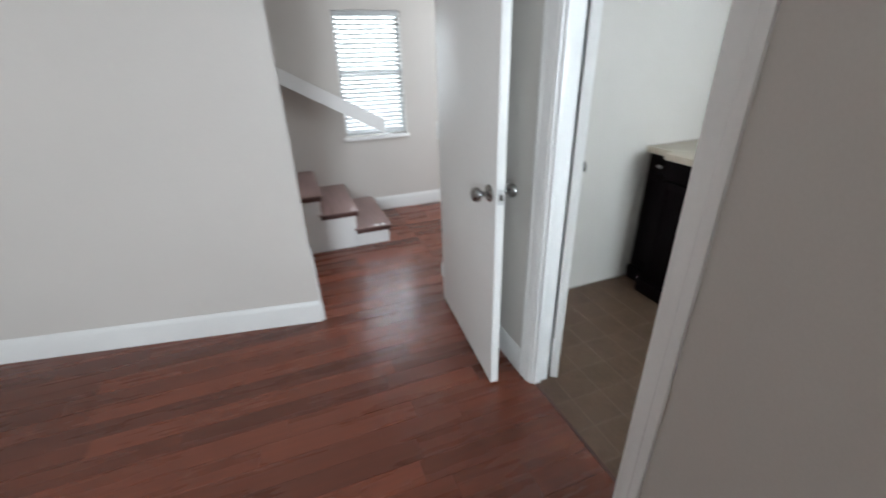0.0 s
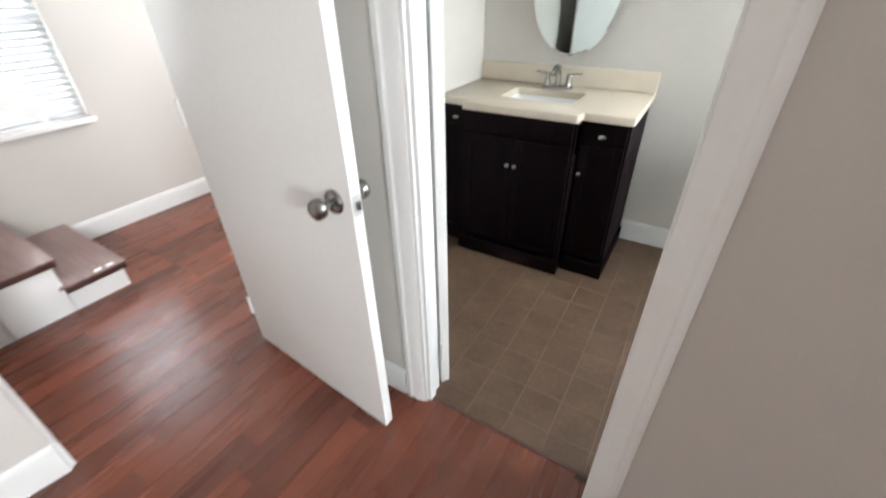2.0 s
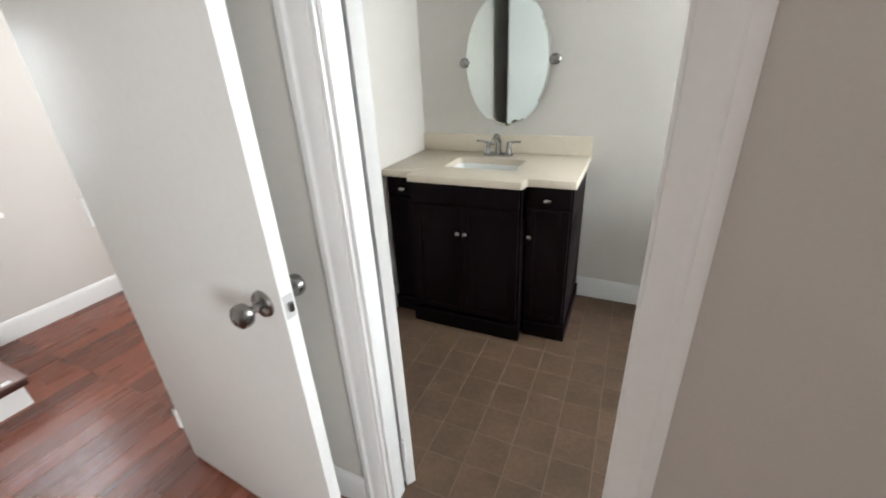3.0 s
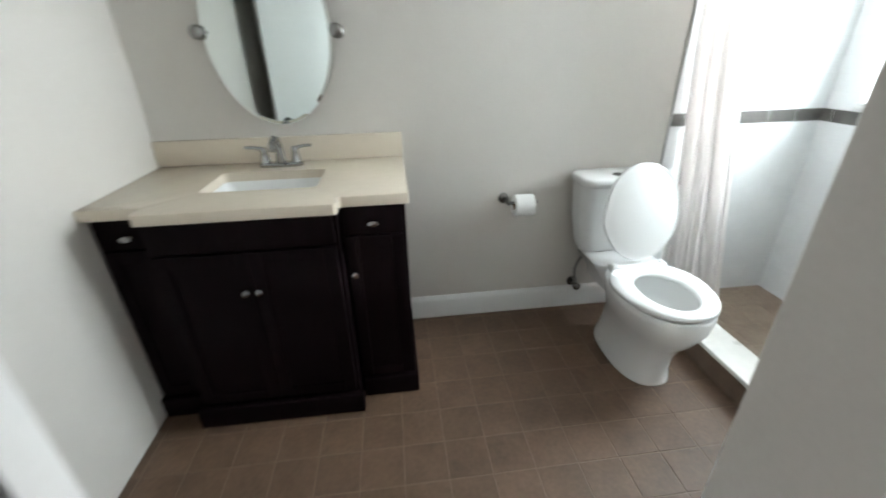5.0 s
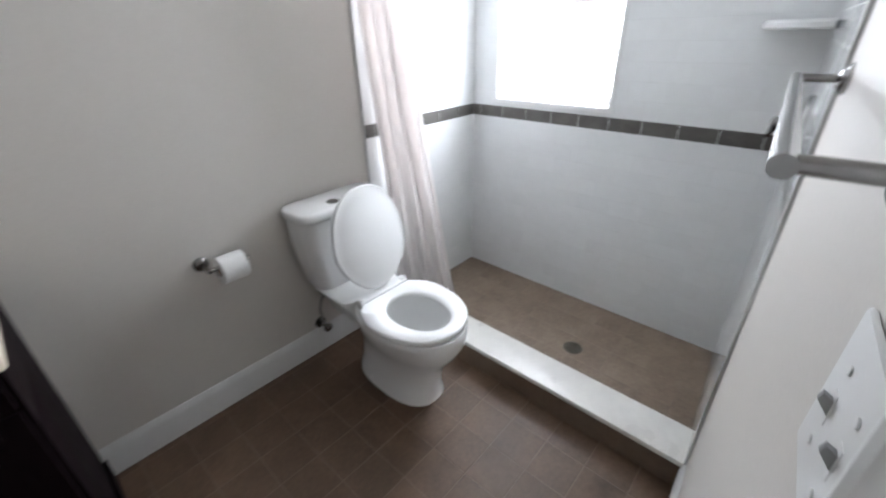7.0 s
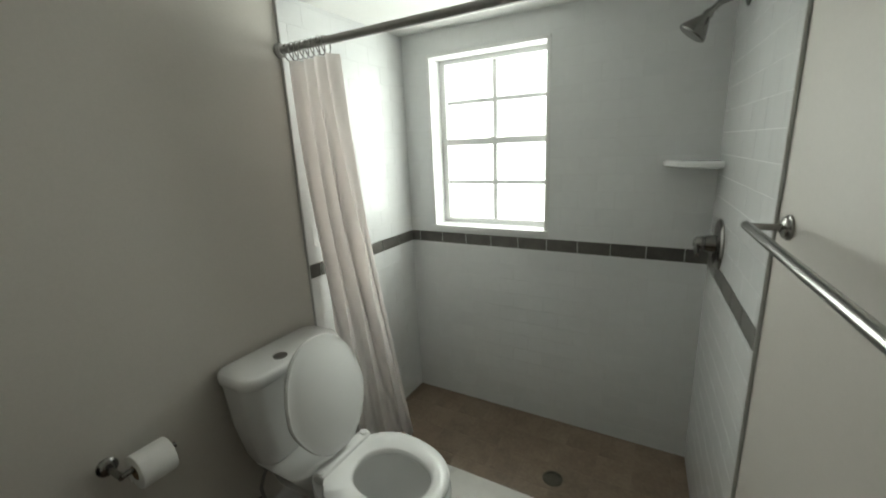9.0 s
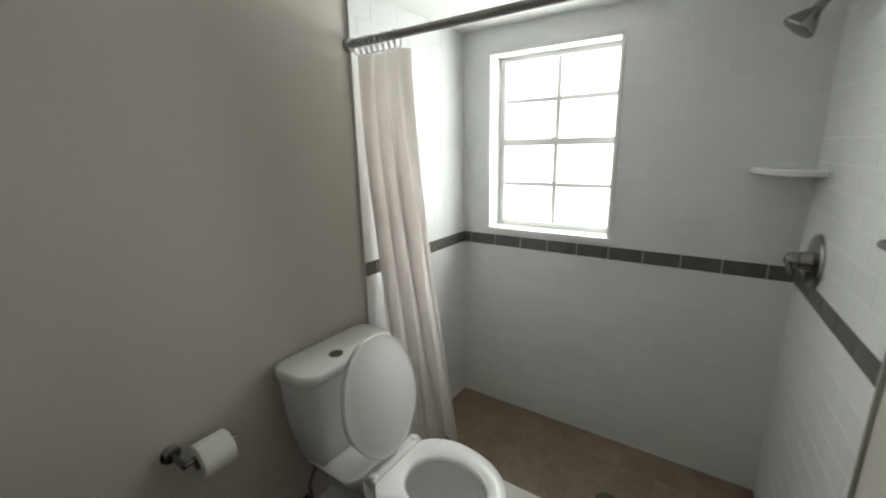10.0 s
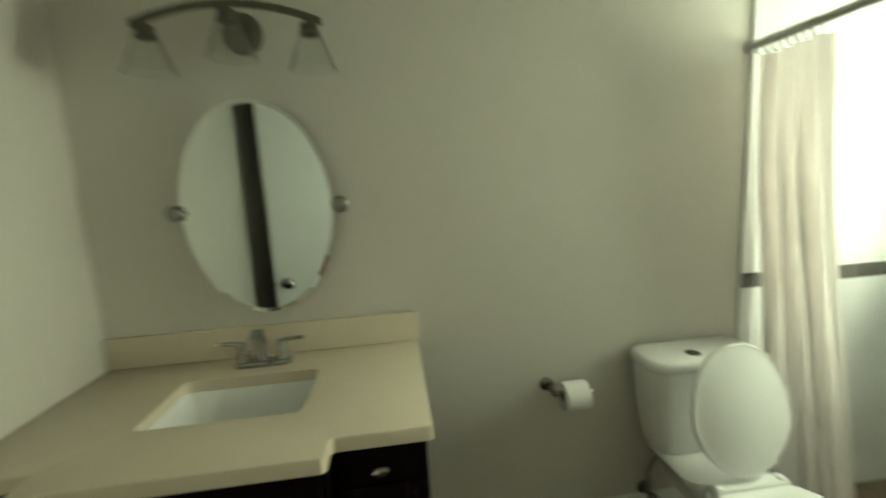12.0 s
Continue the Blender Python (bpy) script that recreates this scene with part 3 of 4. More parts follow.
head = thing("shower_fixture", (VX, YT, 1.852), "brushed metal shower head on a bent wall arm", "shower head")
part("flange", turned((VX, YT, 1.852), (0, 1, 0), [(0, 0.030), (0.005, 0.029), (0.010, 0.014), (0.011, 0.0)]), NICKEL, head)
part("arm", tube([(VX, YT, 1.852), (VX, YT + 0.04, 1.854), (VX, YT + 0.075, 1.844), (VX, YT + 0.10, 1.822)], 0.0095, 12), NICKEL, head)
part("spray_head", turned((VX, YT + 0.098, 1.825), (0, 0.62, -0.78), [(0, 0.012), (0.012, 0.016), (0.02, 0.014), (0.045, 0.030), (0.070, 0.045), (0.078, 0.046), (0.082, 0.042), (0.083, 0.0)]), NICKEL, head)

askew(valve)
askew(head)
shelf = thing("corner_shelf", (XB - 0.01, YT, 1.330), "white ceramic corner soap shelf", "shelf")
quarter = [(0, 0)] + [(math.cos(radians(a)) * 0.190, math.sin(radians(a)) * 0.190) for a in range(0, 91, 9)]
part("shelf_plate", loft([[(XB - 0.009 - px * s, YT - 0.001 + py * s, z) for px, py in quarter] for z, s in ((1.330, 0.92), (1.336, 1.0), (1.349, 1.0), (1.352, 0.98))]), PORCELAIN, shelf)
part("rim", tube([(XB - 0.009 - math.cos(radians(a)) * 0.183, YT + math.sin(radians(a)) * 0.183, 1.352) for a in range(0, 91, 9)], 0.004, 8), PORCELAIN, shelf)

shelf.matrix_basis = Matrix.Translation((0, 0.115, 0)) @ shelf.matrix_basis
rod = thing("curtain_rod", (1.605, 0.8, 1.806), "straight grey metal shower curtain rod", "curtain rod")
part("rod_bar", tube([(1.605, YROD + 0.001, 1.806), (1.605, YA - 0.001, 1.806)], 0.0135, 16), ROD, rod)
for y, out in ((YA, -1), (YROD, 1)):
    part("flange", turned((1.605, y, 1.806), (0, out, 0), [(0, 0.026), (0.010, 0.026), (0.018, 0.020), (0.020, 0.0)]), ROD, rod)
curtain = thing("shower_curtain", (1.62, 1.42, 1.73), "off-white cloth shower curtain gathered to one side", "shower curtain")
rings = []
for r in range(41):
    f = r / 40
    z = 1.764 - f * (1.764 - 0.06)
    e = f ** 1.25
    a, b = Vector((1.622, 1.525, 0)).lerp(Vector((1.700, 1.505, 0)), e), Vector((1.622, 1.293, 0)).lerp(Vector((1.930, 1.318, 0)), e)
    a.x, b.x = max(a.x, 1.622), b.x
    side = (b - a).normalized()
    out = Vector((-side.y, side.x, 0))
    front, rear = [], []
    for k in range(97):
        s = k / 96
        amp = (0.036 + 0.012 * math.sin(s * 9 + 1)) * (0.55 + 0.45 * math.sin(math.pi * min(1, f * 1.3 + 0.12)))
        w = math.sin(s * 2 * math.pi * 4.0 + 0.9 * math.sin(f * 2.2 + s * 3) + 0.5) * amp + 0.006 * math.sin(s * 41 + f * 5)
        p = a.lerp(b, s) + out * w + Vector((0, 0, z))
        if z < 0.14:
            p.x = max(p.x, 1.655)
        front.append(p + out * 0.0012)
        rear.append(p - out * 0.0012)
    rings.append(front + rear[::-1])
part("cloth", loft(rings), CURTAIN, curtain, smooth=60)
for k in range(8):
    y = 1.510 - 0.026 * k
    ringp = [Vector((1.605 + 0.021 * math.cos(t), y + 0.004 * math.sin(t), 1.794 + 0.030 * math.sin(t))) for t in (2 * math.pi * q / 16 for q in range(17))]
    part("curtain_ring", tube(ringp, 0.0022, 6), CHROME, curtain)

# ---- vanity ----
VL, VS1, VS2, VR = XL + 0.004, -0.445, 0.140, 0.360
FS, FC = 1.064, 0.992
vanity = thing("vanity_cabinet", (-0.1, 1.3, 0), "dark espresso wooden bathroom vanity with a bowed middle section", "cabinet")
for x0, x1, y0 in ((VL, VS1 - 0.001, FS), (VS1, VS2, FC), (VS2 + 0.001, VR, FS)):
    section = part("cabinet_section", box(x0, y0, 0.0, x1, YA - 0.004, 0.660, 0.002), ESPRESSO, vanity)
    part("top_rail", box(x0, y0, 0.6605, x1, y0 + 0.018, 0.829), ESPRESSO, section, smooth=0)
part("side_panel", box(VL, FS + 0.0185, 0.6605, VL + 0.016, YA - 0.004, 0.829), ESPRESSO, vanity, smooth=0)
part("side_panel", box(VR - 0.016, FS + 0.0185, 0.6605, VR, YA - 0.004, 0.829), ESPRESSO, vanity, smooth=0)
part("base_moulding", box(VL, FS - 0.030, 0.0, VS1 - 0.014, FS - 0.0005, 0.085, 0.003), ESPRESSO, vanity)
part("base_moulding", box(VS1 - 0.012, FC - 0.036, 0.0, VS2 + 0.012, FC - 0.0005, 0.085, 0.003), ESPRESSO, vanity)
part("base_moulding", box(VS2 + 0.014, FS - 0.030, 0.0, VR + 0.012, FS - 0.0005, 0.085, 0.003), ESPRESSO, vanity)
part("base_moulding", box(VR + 0.0005, FS, 0.0, VR + 0.012, YA - 0.016, 0.085, 0.003), ESPRESSO, vanity)


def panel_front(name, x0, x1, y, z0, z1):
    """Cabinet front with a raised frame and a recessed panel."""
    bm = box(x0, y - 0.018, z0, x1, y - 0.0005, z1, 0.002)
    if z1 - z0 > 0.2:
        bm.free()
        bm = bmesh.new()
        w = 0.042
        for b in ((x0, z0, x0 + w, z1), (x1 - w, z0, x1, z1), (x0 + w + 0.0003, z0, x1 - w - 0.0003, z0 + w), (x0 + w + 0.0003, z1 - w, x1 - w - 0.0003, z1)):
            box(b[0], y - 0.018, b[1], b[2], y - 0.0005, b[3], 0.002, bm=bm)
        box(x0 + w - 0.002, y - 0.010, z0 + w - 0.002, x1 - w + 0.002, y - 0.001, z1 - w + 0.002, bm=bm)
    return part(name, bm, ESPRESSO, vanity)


def pull(parent, x, y, z, wide=True):
    h = part("knob", turned((x, y, z), (0, -1, 0), [(0, 0.006), (0.012, 0.006), (0.014, 0.011), (0.020, 0.014), (0.026, 0.012), (0.029, 0.0)], 18), CHROME, parent, "small polished metal knob")
    if wide:
        for v in h.data.vertices:
            v.co.x = (x - BASES[parent].x) + (v.co.x - (x - BASES[parent].x)) * 1.5
            v.co.z = (z - BASES[parent].z) + (v.co.z - (z - BASES[parent].z)) * 0.8
    return h


d = panel_front("drawer_front", VL + 0.010, VS1 - 0.010, FS, 0.722, 0.819)
pull(d, (VL + VS1) / 2 + 0.02, FS - 0.018, 0.764)
panel_front("cabinet_door", VL + 0.010, VS1 - 0.010, FS, 0.100, 0.712)
d = panel_front("drawer_front", VS2 + 0.010, VR - 0.010, FS, 0.722, 0.819)
pull(d, (VR + VS2) / 2, FS - 0.018, 0.764)
d = panel_front("cabinet_door", VS2 + 0.010, VR - 0.010, FS, 0.100, 0.712)
pull(d, VS2 + 0.032, FS - 0.018, 0.574, False)
panel_front("false_drawer", VS1 + 0.012, VS2 - 0.012, FC, 0.722, 0.819)
xm = (VS1 + VS2) / 2
d = panel_front("cabinet_door", VS1 + 0.012, xm - 0.0015, FC, 0.100, 0.712)
pull(d, xm - 0.020, FC - 0.018, 0.578, False)
d = panel_front("cabinet_door", xm + 0.0015, VS2 - 0.012, FC, 0.100, 0.712)
pull(d, xm + 0.020, FC - 0.018, 0.578, False)

# countertop with an opening for the basin
top = thing("countertop", (-0.1, 1.3, 0.825), "cream stone vanity top with a rounded stepped front edge", "countertop")
CL, CR, CF, CFC = XL + 0.002, 0.374, FS - 0.046, FC - 0.040
S1, S2 = VS1 + 0.006, VS2 + 0.010
BX0, BX1, BY0, BY1 = -0.320, 0.066, 1.140, 1.385


outline = [(CL, YA - 0.002), (CL, CF + 0.004), (CL + 0.004, CF), (S1 - 0.008, CF), (S1, CF - 0.008), (S1, CFC + 0.008), (S1 + 0.008, CFC), (S2 - 0.008, CFC), (S2, CFC + 0.008),
           (S2, CF - 0.008), (S2 + 0.008, CF), (CR - 0.010, CF), (CR - 0.003, CF + 0.003), (CR, CF + 0.010), (CR, YA - 0.002)]
hole = [(v.x, v.y) for v in round_rect((BX0 + BX1) / 2, (BY0 + BY1) / 2, 0, (BX1 - BX0) / 2, (BY1 - BY0) / 2, 0.022)]


def plate(outer, inner, z0, z1, soft):
    """Flat slab with a softened outer edge and a hole."""
    bm = bmesh.new()
    c = Vector((sum(p[0] for p in outer) / len(outer), sum(p[1] for p in outer) / len(outer)))
    levels = [(z0, 0.0), (z1 - soft, 0.0), (z1 - soft * 0.3, soft * 0.3), (z1, soft)]
    rows = []
    for z, inset in levels:
        row = []
        for i, p in enumerate(outer):
            a, b = Vector(outer[i - 1]), Vector(outer[(i + 1) % len(outer)])
            t = (b - a).normalized()
            nrm = Vector((-t.y, t.x))
            row.append(bm.verts.new((p[0] + nrm.x * inset, p[1] + nrm.y * inset, z)))
        rows.append(row)
    for a, b in zip(rows, rows[1:]):
        for i in range(len(a)):
            j = (i + 1) % len(a)
            bm.faces.new((a[i], a[j], b[j], b[i]))
    lo, hi = [bm.verts.new((x, y, z0)) for x, y in inner], [bm.verts.new((x, y, z1)) for x, y in inner]
    for i in range(len(lo)):
        j = (i + 1) % len(lo)
        bm.faces.new((lo[i], hi[i], hi[j], lo[j]))
    for outer_row, inner_row in ((rows[-1], hi), (rows[0], lo)):
        edges = []
        for row in (outer_row, inner_row):
            for i in range(len(row)):
                edges.append(bm.edges.get((row[i], row[(i + 1) % len(row)])))
        bmesh.ops.triangle_fill(bm, edges=edges, use_beauty=True)
    return bm


part("slab", plate(outline, hole, 0.830, 0.866, 0.008), CREAM, top)
part("backsplash", box(CL, YA - 0.022, 0.8665, CR, YA - 0.002, 0.968, 0.004), CREAM, top)
basin = thing("sink_basin", ((BX0 + BX1) / 2, (BY0 + BY1) / 2, 0.832), "white rectangular undermount sink basin", "sink")
cx, cy = (BX0 + BX1) / 2, (BY0 + BY1) / 2
hx, hy = (BX1 - BX0) / 2, (BY1 - BY0) / 2
part("bowl", loft([round_rect(cx, cy, 0.831, hx + 0.02, hy + 0.02, 0.03), round_rect(cx, cy, 0.8315, hx - 0.001, hy - 0.001, 0.024), round_rect(cx, cy, 0.798, hx - 0.012, hy - 0.010, 0.03),
                   round_rect(cx, cy, 0.738, hx - 0.045, hy - 0.022, 0.035), round_rect(cx, cy, 0.716, hx - 0.075, hy - 0.045, 0.035), round_rect(cx, cy, 0.712, 0.03, 0.03, 0.028),
                   round_rect(cx, cy, 0.698, 0.028, 0.028, 0.027), round_rect(cx, cy, 0.698, hx - 0.06, hy - 0.03, 0.03), round_rect(cx, cy, 0.808, hx + 0.005, hy + 0.005, 0.03)], cap=False), PORCELAIN, basin, smooth=50)
part("drain_stopper", turned((cx, cy, 0.7125), (0, 0, 1), [(0, 0.024), (0.003, 0.024), (0.006, 0.018), (0.007, 0.0)]), CHROME, basin, "chrome drain stopper")

faucet = thing("faucet", (-0.118, 1.466, 0.866), "polished metal sink faucet with two lever handles", "faucet")
FX, FY = -0.118, 1.462
part("base_plate", loft([round_rect(FX, FY, z, 0.085 - i, 0.026 - i, 0.024 - i) for z, i in ((0.8665, 0), (0.876, 0), (0.881, 0.004), (0.8825, 0.008))]), CHROME, faucet)
part("spout", tube([(FX, FY, 0.88), (FX, FY, 0.943), (FX, FY - 0.012, 0.973), (FX, FY - 0.045, 0.983), (FX, FY - 0.085, 0.97), (FX, FY - 0.105, 0.948)], [0.018, 0.015, 0.014, 0.013, 0.012, 0.012], 14), CHROME, faucet)
for s in (-1, 1):
    post = part("handle", turned((FX + s * 0.060, FY, 0.88), (0, 0, 1), [(0, 0.019), (0.012, 0.017), (0.04, 0.012), (0.055, 0.014), (0.062, 0.011), (0.064, 0.0)]), CHROME, faucet)
    part("lever", tube([(FX + s * 0.060, FY, 0.936), (FX + s * 0.095, FY - 0.004, 0.944), (FX + s * 0.128, FY - 0.008, 0.946)], [0.0085, 0.0065, 0.006], 10), CHROME, post)

# ---- oval pivot mirror and light above ----
MX, MZ, MY = -0.090, 1.350, 1.503
mirror = thing("oval_mirror", (MX, MY, MZ), "frameless oval wall mirror hung between two metal posts", "mirror")
tilt = Matrix.Translation((MX, MY, MZ)) @ Matrix.Rotation(radians(MIRROR_TILT), 4, "X") @ Matrix.Rotation(radians(MIRROR_TURN), 4, "Z")


def oval_up(half_w, half_h, y, count=64):
    return [Vector((half_w * math.cos(2 * math.pi * k / count), y, half_h * math.sin(2 * math.pi * k / count))) for k in range(count)]


part("mirror_glass", placed(loft([oval_up(0.226, 0.323, 0.003), oval_up(0.230, 0.327, 0.003), oval_up(0.230, 0.327, 0.0), oval_up(0.218, 0.315, -0.0016)]), tilt), MIRROR, mirror, smooth=2)
for s in (-1, 1):
    x = MX + s * 0.243
    post = part("post", turned((x, YA, MZ), (0, -1, 0), [(0, 0.027), (0.006, 0.027), (0.012, 0.022), (0.016, 0.011), (0.040, 0.010), (0.046, 0.021), (0.055, 0.025), (0.064, 0.020), (0.068, 0.0)]), NICKEL, mirror, "round polished metal post")
    part("pivot", tube([(x, MY, MZ), (MX + s * 0.214, MY, MZ)], 0.006, 10), CHROME, post)

lamp = thing("vanity_light", (-0.065, YA, 1.86), "arched dark metal vanity light with three glass shades, unlit", "wall light")
LX = -0.088
part("back_plate", turned((LX, YA, 1.872), (0, -1, 0), [(0, 0.060), (0.010, 0.060), (0.020, 0.050), (0.026, 0.030), (0.028, 0.0)], 28), BRONZE, lamp)
arc = [(LX + 0.250 * u, 1.438, 1.912 - 0.050 * u * u) for u in [q / 10 for q in range(-10, 11)]]
bm = bmesh.new()
loft([[(x, y - 0.006, z - 0.009), (x, y + 0.006, z - 0.009), (x, y + 0.006, z + 0.009), (x, y - 0.006, z + 0.009)] for x, y, z in arc], bm=bm)
part("arched_bar", bm, BRONZE, lamp, smooth=0)
part("arm", tube([(LX, YA - 0.02, 1.876), (LX, 1.478, 1.898), (LX, 1.442, 1.914)], 0.010, 10), BRONZE, lamp)
for u in (-0.86, 0.0, 0.86):
    x, z = LX + 0.250 * u, 1.912 - 0.050 * u * u
    sock = part("socket", turned((x, 1.438, z - 0.006), (0, 0, -1), [(0, 0.010), (0.010, 0.012), (0.014, 0.024), (0.042, 0.026), (0.046, 0.018), (0.047, 0.0)], 18), BRONZE, lamp)
    part("shade", turned((x, 1.438, z - 0.040), (0, 0, -1), [(0, 0.027), (0.020, 0.034), (0.055, 0.048), (0.085, 0.058), (0.100, 0.066), (0.100, 0.064), (0.084, 0.056), (0.054, 0.046), (0.020, 0.032), (0.002, 0.025)], 28), SHADE_GLASS, sock, "clear glass bell shade", 60)

# ---- toilet ----
TX = 1.352
toilet = thing("toilet", (TX, 1.2, 0), "white two-piece toilet with its lid raised", "toilet")
bowl_rows = [(0.000, 1.130, 0.225, 0.212, 0.118, 2.5), (0.020, 1.130, 0.222, 0.209, 0.116, 2.5), (0.060, 1.125, 0.215, 0.200, 0.106, 2.4), (0.140, 1.115, 0.212, 0.206, 0.102, 2.3),
             (0.200, 1.100, 0.215, 0.215, 0.112, 2.2), (0.260, 1.080, 0.225, 0.245, 0.138, 2.15), (0.320, 1.060, 0.235, 0.258, 0.165, 2.1), (0.365, 1.055, 0.240, 0.258, 0.178, 2.1),
             (0.385, 1.055, 0.240, 0.258, 0.180, 2.1), (0.392, 1.055, 0.236, 0.254, 0.176, 2.1), (0.392, 1.040, 0.150, 0.190, 0.128, 2.0), (0.360, 1.040, 0.140, 0.180, 0.120, 2.0),
             (0.300, 1.050, 0.120, 0.150, 0.095, 2.0), (0.250, 1.060, 0.080, 0.090, 0.060, 2.0), (0.235, 1.065, 0.030, 0.030, 0.025, 2.0)]
part("bowl", loft([oval(TX, cy_, z, bk, fr, hw, 44, p) for z, cy_, bk, fr, hw, p in bowl_rows]), PORCELAIN, toilet, smooth=60)
part("deck", loft([round_rect(TX, 1.385, z, hx_, 0.13, 0.05) for z, hx_ in ((0.24, 0.075), (0.30, 0.095), (0.36, 0.135), (0.388, 0.150), (0.394, 0.146))]), PORCELAIN, toilet, smooth=60)
tank_rows = [(0.394, 0.135, 0.062), (0.400, 0.152, 0.074), (0.440, 0.166, 0.080), (0.560, 0.190, 0.086), (0.726, 0.203, 0.090)]
part("tank", loft([round_rect(TX, YA - 0.012 - hy_, z, hx_, hy_, 0.055, 8) for z, hx_, hy_ in tank_rows]), PORCELAIN, toilet, smooth=50)
lid_part = part("tank_lid", loft([round_rect(TX, YA - 0.010 - 0.096, z, 0.212 - i, 0.096 - i, 0.058 - i, 8) for z, i in ((0.7265, 0.004), (0.730, 0.0), (0.752, 0.0), (0.761, 0.004), (0.765, 0.012))]), PORCELAIN, toilet, smooth=50)
part("flush_button", turned((TX - 0.035, YA - 0.14, 0.7645), (0, 0, 1), [(0, 0.024), (0.004, 0.024), (0.006, 0.020), (0.0065, 0.0)]), CHROME, lid_part, "round chrome flush button")
seat_out = [oval(TX, 1.045, z, 0.170, 0.240 - i, 0.186 - i, 48, 2.15) for z, i in ((0.398, 0.004), (0.402, 0.0), (0.414, 0.0), (0.420, 0.005))]
seat_in = [oval(TX, 1.010, z, 0.120 - i, 0.148 - i, 0.100 - i, 48, 2.1) for z, i in ((0.420, -0.010), (0.414, -0.002), (0.402, 0.0), (0.398, -0.004))]
rows = seat_out + seat_in
part("seat", loft(rows + [rows[0]], cap=False), SEAT_PLASTIC, toilet, smooth=60)
part("hinge_bar", box(TX - 0.125, 1.180, 0.400, TX + 0.125, 1.225, 0.430, 0.009, 3), SEAT_PLASTIC, toilet)
lean = Matrix.Translation((TX, 1.202, 0.440)) @ Matrix.Rotation(radians(-11), 4, "X")


def lid_ring(y, shrink):
    pts = []
    for k in range(56):
        a = 2 * math.pi * k / 56
        c, s = math.cos(a), math.sin(a)
        wide = math.copysign(abs(c) ** (2 / 2.25), c) * (0.170 - shrink)
        up = math.copysign(abs(s) ** (2 / 2.05), s) * ((0.240 if s > 0 else 0.175) - shrink)
        wide *= 1.0 if s > 0 else 1.0 - 0.20 * abs(s)
        pts.append(Vector((wide, y, 0.178 + up)))
    return pts


part("lid", placed(loft([lid_ring(-0.012, 0.030), lid_ring(-0.004, 0.012), lid_ring(-0.006, 0.004), lid_ring(0.0, 0.0), lid_ring(0.010, 0.002), lid_ring(0.016, 0.010), lid_ring(0.019, 0.04)]), lean), SEAT_PLASTIC, toilet, smooth=45)
for s in (-1, 1):
    part("hinge_cap", turned((TX + s * 0.108, 1.200, 0.398), (0, 0, 1), [(0, 0.017), (0.030, 0.017), (0.037, 0.012), (0.038, 0.0)], 16), SEAT_PLASTIC, toilet)
    part("bolt_cap", turned((TX + s * 0.098, 1.20, 0.022), (s * 0.9, 0, 0.35), [(0, 0.014), (0.012, 0.012), (0.018, 0.006), (0.019, 0.0)], 14), PORCELAIN, toilet)
stop = thing("supply_valve", (1.235, YA, 0.15), "small metal stop valve with a supply hose", "valve")
part("valve_body", tube([(1.235, YA, 0.15), (1.235, YA - 0.055, 0.15)], 0.011, 12), NICKEL, stop)
part("flange", turned((1.235, YA, 0.15), (0, -1, 0), [(0, 0.028), (0.004, 0.027), (0.008, 0.012), (0.009, 0.0)]), NICKEL, stop)
part("valve_handle", turned((1.235, YA - 0.055, 0.15), (0, -1, 0), [(0, 0.012), (0.004, 0.020), (0.014, 0.020), (0.018, 0.010), (0.019, 0.0)], 14), NICKEL, stop)
part("hose", tube([(1.235, YA - 0.035, 0.160), (1.232, YA - 0.036, 0.20), (1.222, YA - 0.045, 0.25), (1.228, YA - 0.06, 0.30), (1.252, YA - 0.07, 0.35), (1.262, YA - 0.07, 0.396)], 0.0065, 10), HOSE, stop)

# ---- paper holder, towel bar, switch plate ----
holder = thing("paper_holder", (0.838, YA, 0.64), "brushed metal toilet paper holder on the wall", "paper holder")
part("rosette", turned((0.838, YA, 0.640), (0, -1, 0), [(0, 0.026), (0.006, 0.026), (0.012, 0.021), (0.015, 0.012), (0.016, 0.0)]), NICKEL, holder)
part("arm", tube([(0.838, YA - 0.012, 0.640), (0.838, YA - 0.085, 0.640)], 0.0085, 12), NICKEL, holder)
part("bar", tube([(0.838, YA - 0.080, 0.640), (0.975, YA - 0.080, 0.640)], 0.0075, 12), NICKEL, holder)
roll = thing("toilet_paper_roll", (0.93, YA - 0.08, 0.626), "half-used white toilet paper roll on its holder", "toilet paper")
bm = bmesh.new()
loft([[Vector((x, YA - 0.080 + r * math.cos(a), 0.628 + r * math.sin(a))) for a in (2 * math.pi * q / 40 for q in range(40))]
      for x, r in ((0.868, 0.0205), (0.868, 0.047), (0.870, 0.049), (0.954, 0.049), (0.956, 0.047), (0.956, 0.0205), (0.868, 0.0205))], cap=False, bm=bm)
part("paper", bm, PAPER, roll, smooth=40)
bm = bmesh.new()
loft([[Vector((x, YA - 0.080 + r * math.cos(a), 0.628 + r * math.sin(a))) for a in (2 * math.pi * q / 32 for q in range(32))]
      for x, r in ((0.867, 0.0185), (0.867, 0.0203), (0.957, 0.0203), (0.957, 0.0185), (0.867, 0.0185))], cap=False, bm=bm)
part("core", bm, CARD, roll, "brown cardboard core")
bm = bmesh.new()
